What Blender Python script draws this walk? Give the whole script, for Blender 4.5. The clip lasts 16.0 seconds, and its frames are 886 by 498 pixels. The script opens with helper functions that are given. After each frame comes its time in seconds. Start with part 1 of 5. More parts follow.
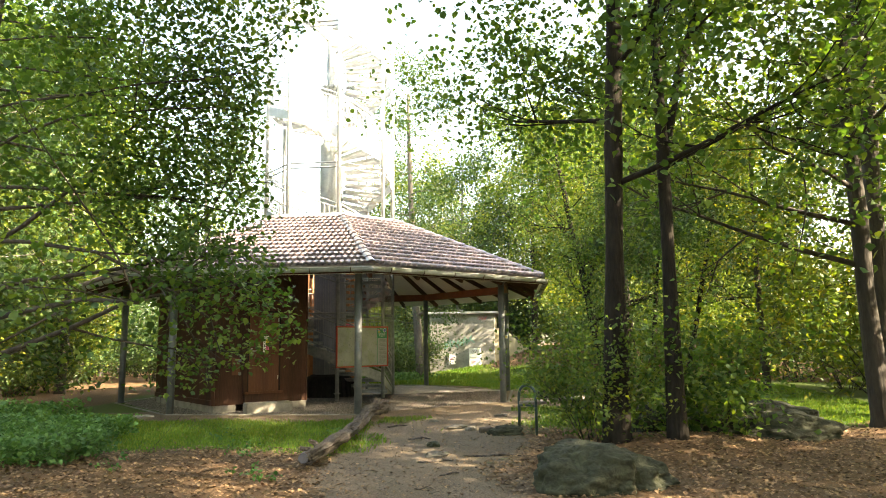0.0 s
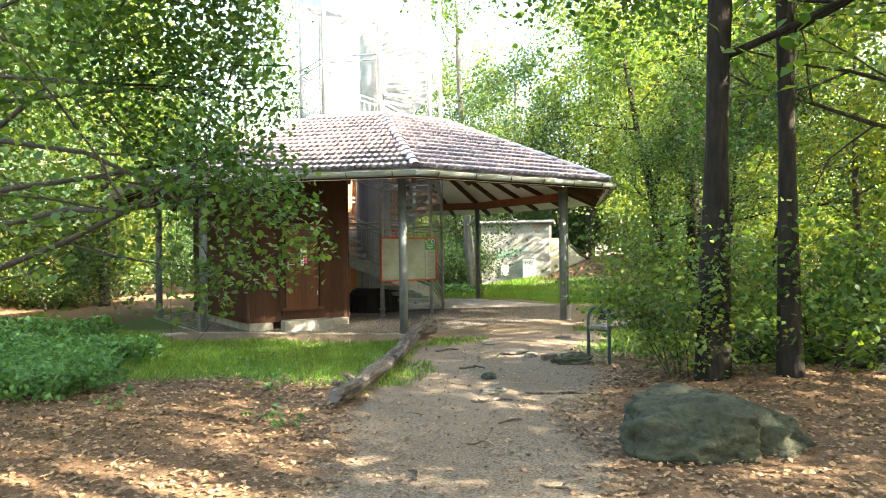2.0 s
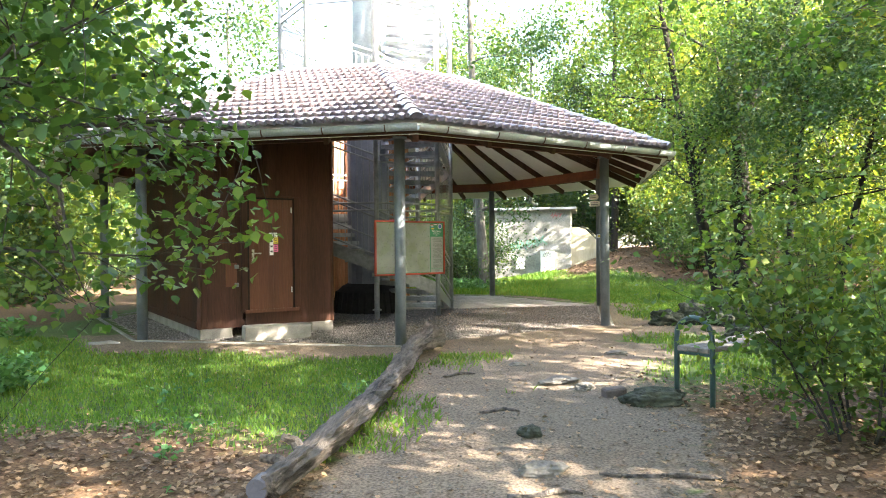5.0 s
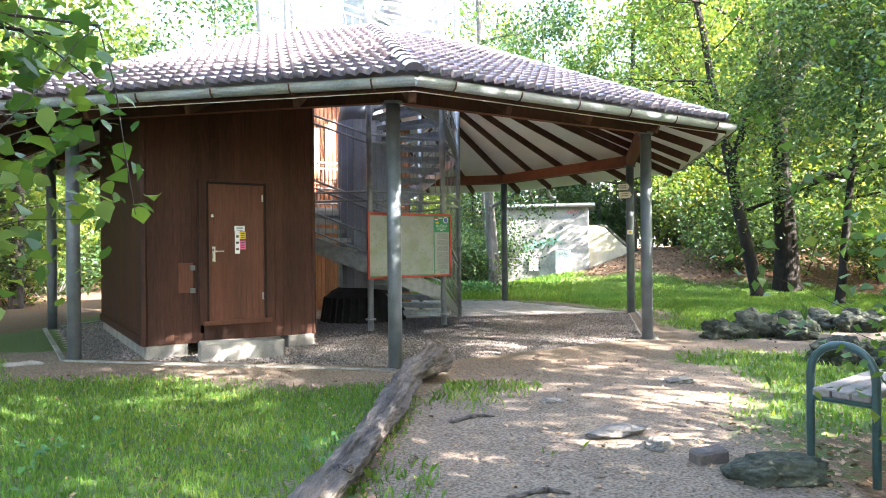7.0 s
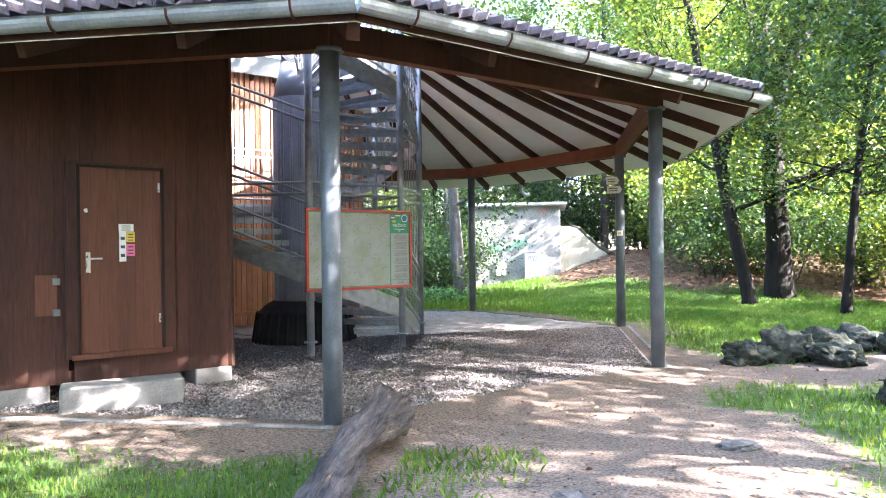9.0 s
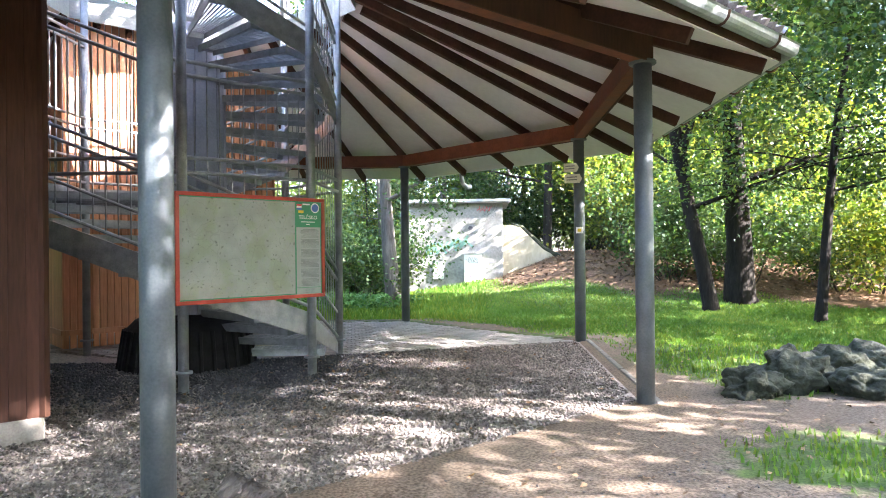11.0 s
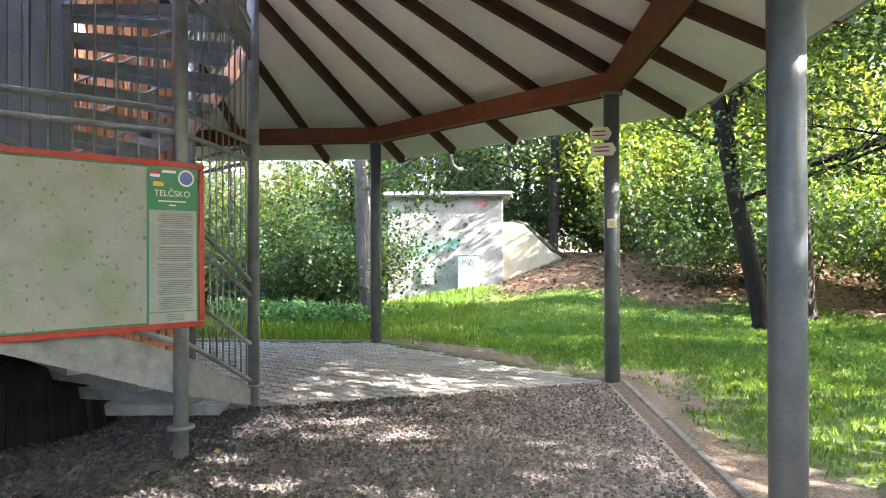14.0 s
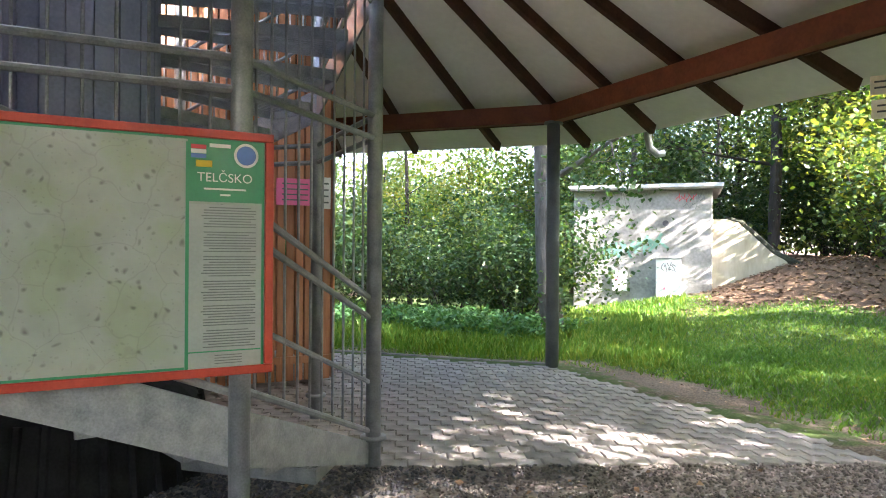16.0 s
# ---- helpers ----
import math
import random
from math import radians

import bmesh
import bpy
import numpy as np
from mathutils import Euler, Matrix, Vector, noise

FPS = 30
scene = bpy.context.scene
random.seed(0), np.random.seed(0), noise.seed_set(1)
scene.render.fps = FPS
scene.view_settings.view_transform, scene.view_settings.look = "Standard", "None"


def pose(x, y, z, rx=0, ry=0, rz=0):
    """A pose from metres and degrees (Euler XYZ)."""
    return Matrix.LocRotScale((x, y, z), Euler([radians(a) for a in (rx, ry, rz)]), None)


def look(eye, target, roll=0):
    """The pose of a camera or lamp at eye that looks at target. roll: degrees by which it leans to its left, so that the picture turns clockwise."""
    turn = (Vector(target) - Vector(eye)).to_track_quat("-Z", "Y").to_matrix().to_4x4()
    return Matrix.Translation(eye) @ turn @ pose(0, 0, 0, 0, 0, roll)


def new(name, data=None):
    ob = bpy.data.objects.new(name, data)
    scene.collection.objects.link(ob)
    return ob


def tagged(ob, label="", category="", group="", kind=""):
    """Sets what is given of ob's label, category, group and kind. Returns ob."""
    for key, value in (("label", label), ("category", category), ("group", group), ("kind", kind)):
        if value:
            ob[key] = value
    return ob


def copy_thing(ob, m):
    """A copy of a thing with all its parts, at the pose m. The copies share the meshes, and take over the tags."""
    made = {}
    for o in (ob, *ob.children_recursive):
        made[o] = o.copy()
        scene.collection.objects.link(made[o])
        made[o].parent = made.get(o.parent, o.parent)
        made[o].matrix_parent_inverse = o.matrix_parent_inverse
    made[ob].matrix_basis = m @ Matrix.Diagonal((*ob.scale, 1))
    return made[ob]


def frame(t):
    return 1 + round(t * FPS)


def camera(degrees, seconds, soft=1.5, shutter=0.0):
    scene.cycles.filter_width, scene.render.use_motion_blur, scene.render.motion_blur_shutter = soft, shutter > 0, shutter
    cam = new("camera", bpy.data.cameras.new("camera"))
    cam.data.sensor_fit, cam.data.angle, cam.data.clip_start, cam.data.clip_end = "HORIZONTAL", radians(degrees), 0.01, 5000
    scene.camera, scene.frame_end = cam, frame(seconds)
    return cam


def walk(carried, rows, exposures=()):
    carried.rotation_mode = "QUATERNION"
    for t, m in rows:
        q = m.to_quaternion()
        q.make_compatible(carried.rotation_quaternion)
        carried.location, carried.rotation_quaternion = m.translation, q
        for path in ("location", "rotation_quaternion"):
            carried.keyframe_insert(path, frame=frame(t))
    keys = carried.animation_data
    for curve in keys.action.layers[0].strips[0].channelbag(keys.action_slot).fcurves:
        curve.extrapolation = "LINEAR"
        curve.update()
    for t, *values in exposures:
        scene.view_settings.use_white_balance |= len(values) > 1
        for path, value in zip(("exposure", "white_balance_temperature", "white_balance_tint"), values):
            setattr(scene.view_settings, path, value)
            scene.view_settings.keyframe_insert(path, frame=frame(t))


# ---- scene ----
cam = camera(65.6, 16.0, soft=1.0)
PATH = [
    (0, (6.205, -21.474, 1.585), (5.973, -19.506, 1.859), -0.7),
    (0.5, (6.145, -20.926, 1.57), (5.8, -18.967, 1.772), -0.8),
    (1, (6.07, -20.465, 1.547), (5.724, -18.5, 1.68), -0.9),
    (1.5, (6.025, -20.052, 1.668), (5.646, -18.089, 1.714), -0.6),
    (2, (5.898, -19.615, 1.687), (5.516, -17.652, 1.699), -0.8),
    (2.5, (5.835, -19.091, 1.684), (5.45, -17.128, 1.688), -0.9),
    (3, (5.712, -18.529, 1.623), (5.316, -16.568, 1.624), -0.8),
    (3.5, (5.579, -17.937, 1.564), (5.185, -15.976, 1.561), -0.9),
    (4, (5.422, -17.304, 1.567), (5.027, -15.344, 1.56), -0.7),
    (6.5, (4.816, -14.35, 1.524), (4.407, -12.392, 1.52), -0.4),
    (7, (4.681, -13.749, 1.475), (4.26, -11.793, 1.474), -0.6),
    (7.5, (4.54, -13.15, 1.459), (4.111, -11.197, 1.461), -0.8),
    (8, (4.417, -12.578, 1.443), (4.073, -10.607, 1.446), -0.8),
    (8.5, (4.353, -11.991, 1.531), (4.033, -10.017, 1.532), -0.7),
    (9, (4.204, -11.39, 1.517), (3.897, -9.414, 1.52), -0.7),
    (11.5, (4.022, -8.47, 1.484), (3.925, -6.472, 1.489), -0.6),
    (12, (4.065, -7.883, 1.505), (3.981, -5.885, 1.508), -0.7),
    (12.5, (4.07, -7.33, 1.502), (4.013, -5.331, 1.505), -0.7),
    (13, (4.112, -6.786, 1.527), (4.06, -4.787, 1.532), -0.4),
    (13.5, (4.113, -6.209, 1.481), (4.036, -4.21, 1.49), -0.7),
    (14, (4.127, -5.672, 1.485), (3.999, -3.676, 1.493), -0.2),
    (14.5, (4.125, -5.124, 1.532), (3.859, -3.142, 1.54), -0.2),
    (15, (4.099, -4.601, 1.546), (3.739, -2.634, 1.547), -0.1),
    (15.5, (4.11, -4.109, 1.554), (3.659, -2.16, 1.559), -0.2),
    (16, (4.011, -3.706, 1.566), (3.342, -1.821, 1.567), 0.4),
]
walk(cam, [(t, look(eye, target, roll)) for t, eye, target, roll in PATH], [(0.0, 3.4, 9600, 10), (1.5, 3.95, 8300, 9), (3.5, 4.15, 7500, 11), (7.0, 4.45, 6450, 18), (9.0, 4.7, 5950, 25), (11.5, 4.55, 6250, 21), (14.5, 4.5, 6500, 22), (16.0, 4.35, 6500, 21)])

# ---- light ----
SUN_AZ, SUN_EL = radians(-15), radians(33)
sun_way = Vector((math.cos(SUN_AZ) * math.cos(SUN_EL), math.sin(SUN_AZ) * math.cos(SUN_EL), math.sin(SUN_EL)))
world = bpy.data.worlds.new("world")
scene.world = world
world.use_nodes = True
wn = world.node_tree
sky = wn.nodes.new("ShaderNodeTexSky")
sky.sky_type, sky.sun_disc = "NISHITA", False
sky.sun_elevation, sky.sun_rotation = SUN_EL, radians(90) - SUN_AZ
sky.air_density, sky.dust_density, sky.ozone_density = 1.0, 2.5, 1.0
wn.links.new(sky.outputs[0], wn.nodes["Background"].inputs[0])
wn.nodes["Background"].inputs[1].default_value = 0.15
sun = new("sun", bpy.data.lights.new("sun", "SUN"))
sun.data.energy, sun.data.angle, sun.data.color = 4.0, radians(0.5), (1.0, 0.96, 0.89)
sun.matrix_world = look(sun_way * 60, (0, 0, 0))


# ---- materials ----
def mat(name, c1, c2, scale=8.0, rough=0.7, bump=0.2, metal=0.0, fine=60.0, stretch=(1, 1, 1), vary=0.0, island=0.0, spec=0.5, dist=0.01):
    m = bpy.data.materials.new(name)
    m.use_nodes = True
    nt = m.node_tree
    nd, ln = nt.nodes, nt.links
    p = nd["Principled BSDF"]
    tc, mp = nd.new("ShaderNodeTexCoord"), nd.new("ShaderNodeMapping")
    mp.inputs["Scale"].default_value = stretch
    ln.new(tc.outputs["Object"], mp.inputs[0])
    n1, n2 = nd.new("ShaderNodeTexNoise"), nd.new("ShaderNodeTexNoise")
    for n, s in ((n1, scale), (n2, fine)):
        n.inputs["Scale"].default_value = s
        n.inputs["Detail"].default_value = 5
        ln.new(mp.outputs[0], n.inputs["Vector"])
    add = nd.new("ShaderNodeMath")
    add.operation = "MULTIPLY_ADD"
    ln.new(n2.outputs[0], add.inputs[0])
    add.inputs[1].default_value = 0.6
    ln.new(n1.outputs[0], add.inputs[2])
    ramp = nd.new("ShaderNodeValToRGB")
    ramp.color_ramp.elements[0].position, ramp.color_ramp.elements[1].position = 0.55, 1.05
    ramp.color_ramp.elements[0].color, ramp.color_ramp.elements[1].color = (*c1, 1), (*c2, 1)
    ln.new(add.outputs[0], ramp.inputs[0])
    col = ramp.outputs[0]
    for amount, kind in ((vary, "ShaderNodeObjectInfo"), (island, "ShaderNodeNewGeometry")):
        if amount:
            src = nd.new(kind)
            rng = nd.new("ShaderNodeMapRange")
            rng.inputs[3].default_value, rng.inputs[4].default_value = 1 - amount, 1 + amount
            ln.new(src.outputs["Random" if kind == "ShaderNodeObjectInfo" else "Random Per Island"], rng.inputs[0])
            mul = nd.new("ShaderNodeVectorMath")
            mul.operation = "MULTIPLY"
            ln.new(col, mul.inputs[0])
            ln.new(rng.outputs[0], mul.inputs[1])
            col = mul.outputs[0]
    ln.new(col, p.inputs["Base Color"])
    p.inputs["Metallic"].default_value = metal
    p.inputs["Specular IOR Level"].default_value = spec
    rr = nd.new("ShaderNodeMapRange")
    rr.inputs[3].default_value, rr.inputs[4].default_value = max(0.05, rough - 0.12), min(1, rough + 0.12)
    ln.new(n1.outputs[0], rr.inputs[0])
    ln.new(rr.outputs[0], p.inputs["Roughness"])
    if bump:
        b = nd.new("ShaderNodeBump")
        b.inputs["Strength"].default_value, b.inputs["Distance"].default_value = bump, dist
        ln.new(add.outputs[0], b.inputs["Height"])
        ln.new(b.outputs[0], p.inputs["Normal"])
    return m


def leaf_mat(name, c1, c2, c3, through_light=0.5):
    m = bpy.data.materials.new(name)
    m.use_nodes = True
    nt = m.node_tree
    nd, ln = nt.nodes, nt.links
    p, out = nd["Principled BSDF"], nd["Material Output"]
    g, tc, n = nd.new("ShaderNodeNewGeometry"), nd.new("ShaderNodeTexCoord"), nd.new("ShaderNodeTexNoise")
    n.inputs["Scale"].default_value = 0.5
    ln.new(tc.outputs["Object"], n.inputs["Vector"])
    add = nd.new("ShaderNodeMath")
    add.operation = "MULTIPLY_ADD"
    ln.new(g.outputs["Random Per Island"], add.inputs[0])
    add.inputs[1].default_value = 0.6
    ln.new(n.outputs[0], add.inputs[2])
    ramp = nd.new("ShaderNodeValToRGB")
    e = ramp.color_ramp.elements
    e[0].position, e[0].color = 0.4, (*c1, 1)
    e[1].position, e[1].color = 0.85, (*c2, 1)
    k = e.new(1.08)
    k.position, k.color = 1.0, (*c3, 1)
    ln.new(add.outputs[0], ramp.inputs[0])
    ln.new(ramp.outputs[0], p.inputs["Base Color"])
    p.inputs["Roughness"].default_value = 0.5
    p.inputs["Specular IOR Level"].default_value = 0.35
    tr, mix = nd.new("ShaderNodeBsdfTranslucent"), nd.new("ShaderNodeMixShader")
    warm = nd.new("ShaderNodeVectorMath")
    warm.operation = "MULTIPLY"
    warm.inputs[1].default_value = (1.9, 1.7, 0.7)
    ln.new(ramp.outputs[0], warm.inputs[0])
    ln.new(warm.outputs[0], tr.inputs[0])
    mix.inputs[0].default_value = through_light
    ln.new(p.outputs[0], mix.inputs[1])
    ln.new(tr.outputs[0], mix.inputs[2])
    ln.new(mix.outputs[0], out.inputs[0])
    return m


BARK = mat("bark", (0.014, 0.012, 0.009), (0.05, 0.042, 0.033), 5, 0.9, 0.9, fine=22, stretch=(1, 1, 0.22), dist=0.04)
# BARK darkened, so that its colour carries the shade on these trunks
BARK_SHADED = mat("shaded_near_black_bark", (0.007, 0.006, 0.005), (0.026, 0.022, 0.017), 5, 0.95, 0.9, fine=22, stretch=(1, 1, 0.22), dist=0.04, spec=0.2)
BARK_GREY = mat("bark_grey", (0.05, 0.045, 0.038), (0.14, 0.13, 0.11), 5, 0.9, 0.9, fine=22, stretch=(1, 1, 0.25), dist=0.04)
LEAF_LIME = leaf_mat("leaf_lime", (0.024, 0.07, 0.019), (0.05, 0.115, 0.027), (0.095, 0.16, 0.033), 0.45)
LEAF_WOOD = leaf_mat("leaf_wood", (0.036, 0.085, 0.022), (0.072, 0.14, 0.03), (0.13, 0.175, 0.035), 0.42)
LEAF_DARK = leaf_mat("leaf_dark", (0.016, 0.045, 0.017), (0.034, 0.08, 0.028), (0.07, 0.11, 0.03), 0.4)
LEAF_YELLOW = leaf_mat("leaf_yellow", (0.055, 0.1, 0.02), (0.1, 0.16, 0.028), (0.18, 0.19, 0.034), 0.42)
GRASS = leaf_mat("grass", (0.06, 0.145, 0.027), (0.1, 0.2, 0.036), (0.155, 0.22, 0.044), 0.42)
HERB = leaf_mat("herb", (0.03, 0.1, 0.03), (0.06, 0.16, 0.05), (0.09, 0.2, 0.06), 0.35)
LITTER = mat("dead_leaf", (0.075, 0.043, 0.021), (0.27, 0.17, 0.09), 20, 0.75, 0.3, island=0.55, vary=0.2)
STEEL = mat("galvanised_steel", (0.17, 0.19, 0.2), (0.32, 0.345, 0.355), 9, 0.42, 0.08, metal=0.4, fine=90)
STEEL_DARK = mat("grey_painted_steel", (0.09, 0.105, 0.115), (0.15, 0.17, 0.18), 6, 0.45, 0.08, metal=0.25, fine=70)
POST = mat("blue_grey_post_paint", (0.075, 0.094, 0.1), (0.14, 0.16, 0.168), 5, 0.5, 0.1, metal=0.15, fine=60)
COLUMN = mat("blue_grey_sheet_metal", (0.17, 0.19, 0.235), (0.27, 0.3, 0.36), 2, 0.45, 0.05, metal=0.3, fine=40)
RUBBER = mat("black_tarred_metal", (0.01, 0.01, 0.011), (0.022, 0.022, 0.024), 6, 0.8, 0.2, spec=0.1)
TIMBER_RED = mat("red_brown_stained_timber", (0.11, 0.034, 0.016), (0.2, 0.064, 0.03), 4, 0.65, 0.25, fine=30, stretch=(1, 1, 1), vary=0.12, spec=0.25)
TIMBER_DARK = mat("dark_stained_timber", (0.045, 0.022, 0.015), (0.095, 0.045, 0.03), 4, 0.75, 0.25, fine=40, vary=0.15, spec=0.2)
BOARD_DARK = mat("dark_brown_boarding", (0.03, 0.0145, 0.0105), (0.078, 0.034, 0.021), 1.6, 0.72, 0.3, fine=40, stretch=(1, 1, 0.12), vary=0.1, spec=0.18)
BOARD_RED = mat("orange_brown_boarding", (0.28, 0.11, 0.05), (0.5, 0.23, 0.115), 3, 0.5, 0.3, fine=40, stretch=(1, 1, 0.12), vary=0.2)
DOOR_WOOD = mat("brown_door_wood", (0.07, 0.027, 0.014), (0.135, 0.053, 0.027), 2, 0.55, 0.3, fine=50, stretch=(1, 1, 0.08), vary=0.05, spec=0.25)
SOFFIT = mat("white_soffit_board", (0.74, 0.73, 0.71), (0.84, 0.83, 0.81), 1.5, 0.8, 0.04, fine=12)
TILE = mat("dark_red_roof_tile", (0.105, 0.085, 0.092), (0.21, 0.17, 0.175), 6, 0.32, 0.15, vary=0.22, island=0.22, fine=80, spec=0.7)
ZINC = mat("weathered_green_grey_zinc", (0.22, 0.25, 0.25), (0.38, 0.41, 0.41), 3, 0.5, 0.06, metal=0.2, fine=40)
# the stair's steel again, with sun glare above the roof put into its colour
STEEL_GLARE = mat("glare_lit_galvanised_steel", (0.5, 0.52, 0.53), (0.66, 0.68, 0.68), 5, 0.45, 0.05, metal=0.1, fine=60)
CONCRETE = mat("pale_concrete", (0.16, 0.15, 0.125), (0.3, 0.28, 0.24), 4, 0.9, 0.35, fine=60, vary=0.1)
KERB = mat("weathered_kerb_concrete", (0.1, 0.095, 0.08), (0.25, 0.24, 0.21), 6, 0.9, 0.5, fine=40, vary=0.15)
PAVER = mat("grey_concrete_paver", (0.19, 0.176, 0.158), (0.33, 0.305, 0.273), 7, 0.85, 0.3, fine=120, vary=0.14, island=0.14)
GRAVEL = mat("grey_gravel", (0.06, 0.051, 0.043), (0.24, 0.21, 0.182), 30, 0.85, 0.2, fine=150, island=0.5)
GRAVEL_DARK = mat("dark_bluish_gravel", (0.022, 0.022, 0.024), (0.1, 0.1, 0.105), 30, 0.7, 0.2, fine=150, island=0.5)
ROCK = mat("mossy_boulder_stone", (0.005, 0.009, 0.003), (0.042, 0.047, 0.027), 5.0, 0.92, 0.9, fine=25, dist=0.04)
ROCK_BARE = mat("grey_field_stone", (0.06, 0.055, 0.045), (0.16, 0.145, 0.122), 5, 0.9, 0.7, fine=40, dist=0.02)
LOG_BARK = mat("weathered_log_bark", (0.012, 0.01, 0.008), (0.135, 0.112, 0.09), 11, 0.92, 1.0, fine=36, stretch=(1, 0.16, 1), dist=0.06)
LOG_WOOD = mat("rotten_log_wood", (0.2, 0.13, 0.075), (0.36, 0.25, 0.15), 12, 0.9, 0.6)
PLASTER = mat("stained_pale_plaster", (0.15, 0.155, 0.14), (0.37, 0.36, 0.335), 1.3, 0.9, 0.3, fine=14)
PLASTER_Y = mat("yellowed_plaster", (0.33, 0.29, 0.19), (0.54, 0.49, 0.36), 1.2, 0.9, 0.3, fine=10, stretch=(1, 1, 0.3))
FRAME_RED = mat("red_board_frame_paint", (0.36, 0.03, 0.015), (0.5, 0.06, 0.03), 6, 0.4, 0.1)
GREEN = mat("green_print", (0.015, 0.2, 0.085), (0.02, 0.25, 0.11), 5, 0.35, 0.0)
WHITE = mat("white_print", (0.72, 0.74, 0.7), (0.82, 0.83, 0.8), 5, 0.4, 0.0)
INK = mat("grey_ink", (0.1, 0.12, 0.11), (0.14, 0.16, 0.15), 9, 0.5, 0.0)
INK_DARK = mat("dark_ink", (0.04, 0.04, 0.05), (0.07, 0.07, 0.08), 9, 0.5, 0.0)
RED = mat("red_print", (0.5, 0.03, 0.05), (0.6, 0.05, 0.06), 9, 0.5, 0.0)
PINK = mat("pink_print", (0.75, 0.12, 0.3), (0.8, 0.18, 0.36), 9, 0.5, 0.0)
YELLOW = mat("yellow_print", (0.7, 0.5, 0.03), (0.8, 0.6, 0.05), 9, 0.5, 0.0)
BLUE = mat("blue_print", (0.05, 0.13, 0.4), (0.08, 0.18, 0.48), 9, 0.5, 0.0)
CREAM = mat("cream_sign_paint", (0.62, 0.57, 0.45), (0.75, 0.7, 0.58), 9, 0.5, 0.05)
CHROME = mat("brushed_metal", (0.5, 0.5, 0.48), (0.62, 0.62, 0.6), 30, 0.3, 0.05, metal=0.9)
HOOP = mat("dark_green_tube_paint", (0.02, 0.05, 0.05), (0.035, 0.075, 0.07), 6, 0.38, 0.1)
BENCH_WOOD = mat("grey_bench_timber", (0.1, 0.09, 0.08), (0.24, 0.21, 0.18), 3, 0.8, 0.4, stretch=(1, 1, 1), fine=40)


def mapped_print():
    """The printed map: pale land, green woods, thin grey roads and dark marks for towns."""
    m = mat("faded_map_print", (0.28, 0.315, 0.27), (0.37, 0.405, 0.365), 3.0, 0.45, 0.0, fine=9, spec=0.3)
    nt = m.node_tree
    nd, ln = nt.nodes, nt.links
    p = nd["Principled BSDF"]
    col = p.inputs["Base Color"].links[0].from_socket
    tc = nd.new("ShaderNodeTexCoord")

    def tint(value, lo, hi, c_lo, c_hi, base):
        ramp = nd.new("ShaderNodeValToRGB")
        e = ramp.color_ramp.elements
        e[0].position, e[0].color = lo, (*c_lo, 1)
        e[1].position, e[1].color = hi, (*c_hi, 1)
        ln.new(value, ramp.inputs[0])
        mul = nd.new("ShaderNodeVectorMath")
        mul.operation = "MULTIPLY"
        ln.new(base, mul.inputs[0])
        ln.new(ramp.outputs[0], mul.inputs[1])
        return mul.outputs[0]

    woods, bend = nd.new("ShaderNodeTexNoise"), nd.new("ShaderNodeTexNoise")
    woods.inputs["Scale"].default_value, woods.inputs["Detail"].default_value = 4.5, 6
    bend.inputs["Scale"].default_value = 5
    for n in (woods, bend):
        ln.new(tc.outputs["Object"], n.inputs["Vector"])
    col = tint(woods.outputs[0], 0.5, 0.62, (1, 1, 1), (0.86, 0.92, 0.76), col)
    warp = nd.new("ShaderNodeVectorMath")
    warp.operation = "MULTIPLY_ADD"
    warp.inputs[1].default_value = (0.16, 0.16, 0.16)
    ln.new(bend.outputs["Color"], warp.inputs[0])
    ln.new(tc.outputs["Object"], warp.inputs[2])
    for scale, feature, lo, hi, dark in ((4, "DISTANCE_TO_EDGE", 0.004, 0.016, 0.9), (15, "F1", 0.07, 0.22, 0.55), (38, "F1", 0.06, 0.24, 0.82)):
        v = nd.new("ShaderNodeTexVoronoi")
        v.feature = feature
        v.inputs["Scale"].default_value = scale
        ln.new(warp.outputs[0], v.inputs["Vector"])
        col = tint(v.outputs["Distance"], lo, hi, (dark, dark * 0.98, dark), (1, 1, 1), col)
    ln.new(col, p.inputs["Base Color"])
    p.inputs["Coat Weight"].default_value = 0.35
    p.inputs["Coat Roughness"].default_value = 0.05
    return m


PAPER = mat("pale_printed_paper", (0.3, 0.335, 0.31), (0.36, 0.395, 0.37), 6, 0.45, 0.0, spec=0.3)
MAP = mapped_print()
glaze = TILE.node_tree.nodes["Principled BSDF"]
glaze.inputs["Coat Weight"].default_value, glaze.inputs["Coat Roughness"].default_value = 1.0, 0.14


# ---- building helpers ----
def obj(name, mesh, material, parent=None, label=""):
    ob = new(name, mesh)
    if material and not mesh.materials:
        mesh.materials.append(material)
    if parent:
        ob.parent = parent
    if label:
        ob["label"] = label
    return ob


def mesh_of(name, bm, smooth=False):
    me = bpy.data.meshes.new(name)
    bm.normal_update()
    bm.to_mesh(me)
    bm.free()
    if smooth:
        me.shade_smooth()
    return me


def part(name, bm, material, parent=None, label="", smooth=False):
    return obj(name, mesh_of(name, bm, smooth), material, parent, label)


def thing(name, label, category, group="", kind="", at=(0, 0, 0)):
    ob = new(name)
    ob.empty_display_size = 0.2
    ob.location = at
    return tagged(ob, label, category, group, kind)


def box(bm, m, sx, sy, sz, bevel=0.0):
    """A box of those sizes about the pose m."""
    vs = bmesh.ops.create_cube(bm, size=1.0, matrix=m @ Matrix.Diagonal((sx, sy, sz, 1)))["verts"]
    if bevel:
        es = list({e for v in vs for e in v.link_edges})
        bmesh.ops.bevel(bm, geom=es, offset=bevel, segments=1, affect="EDGES")


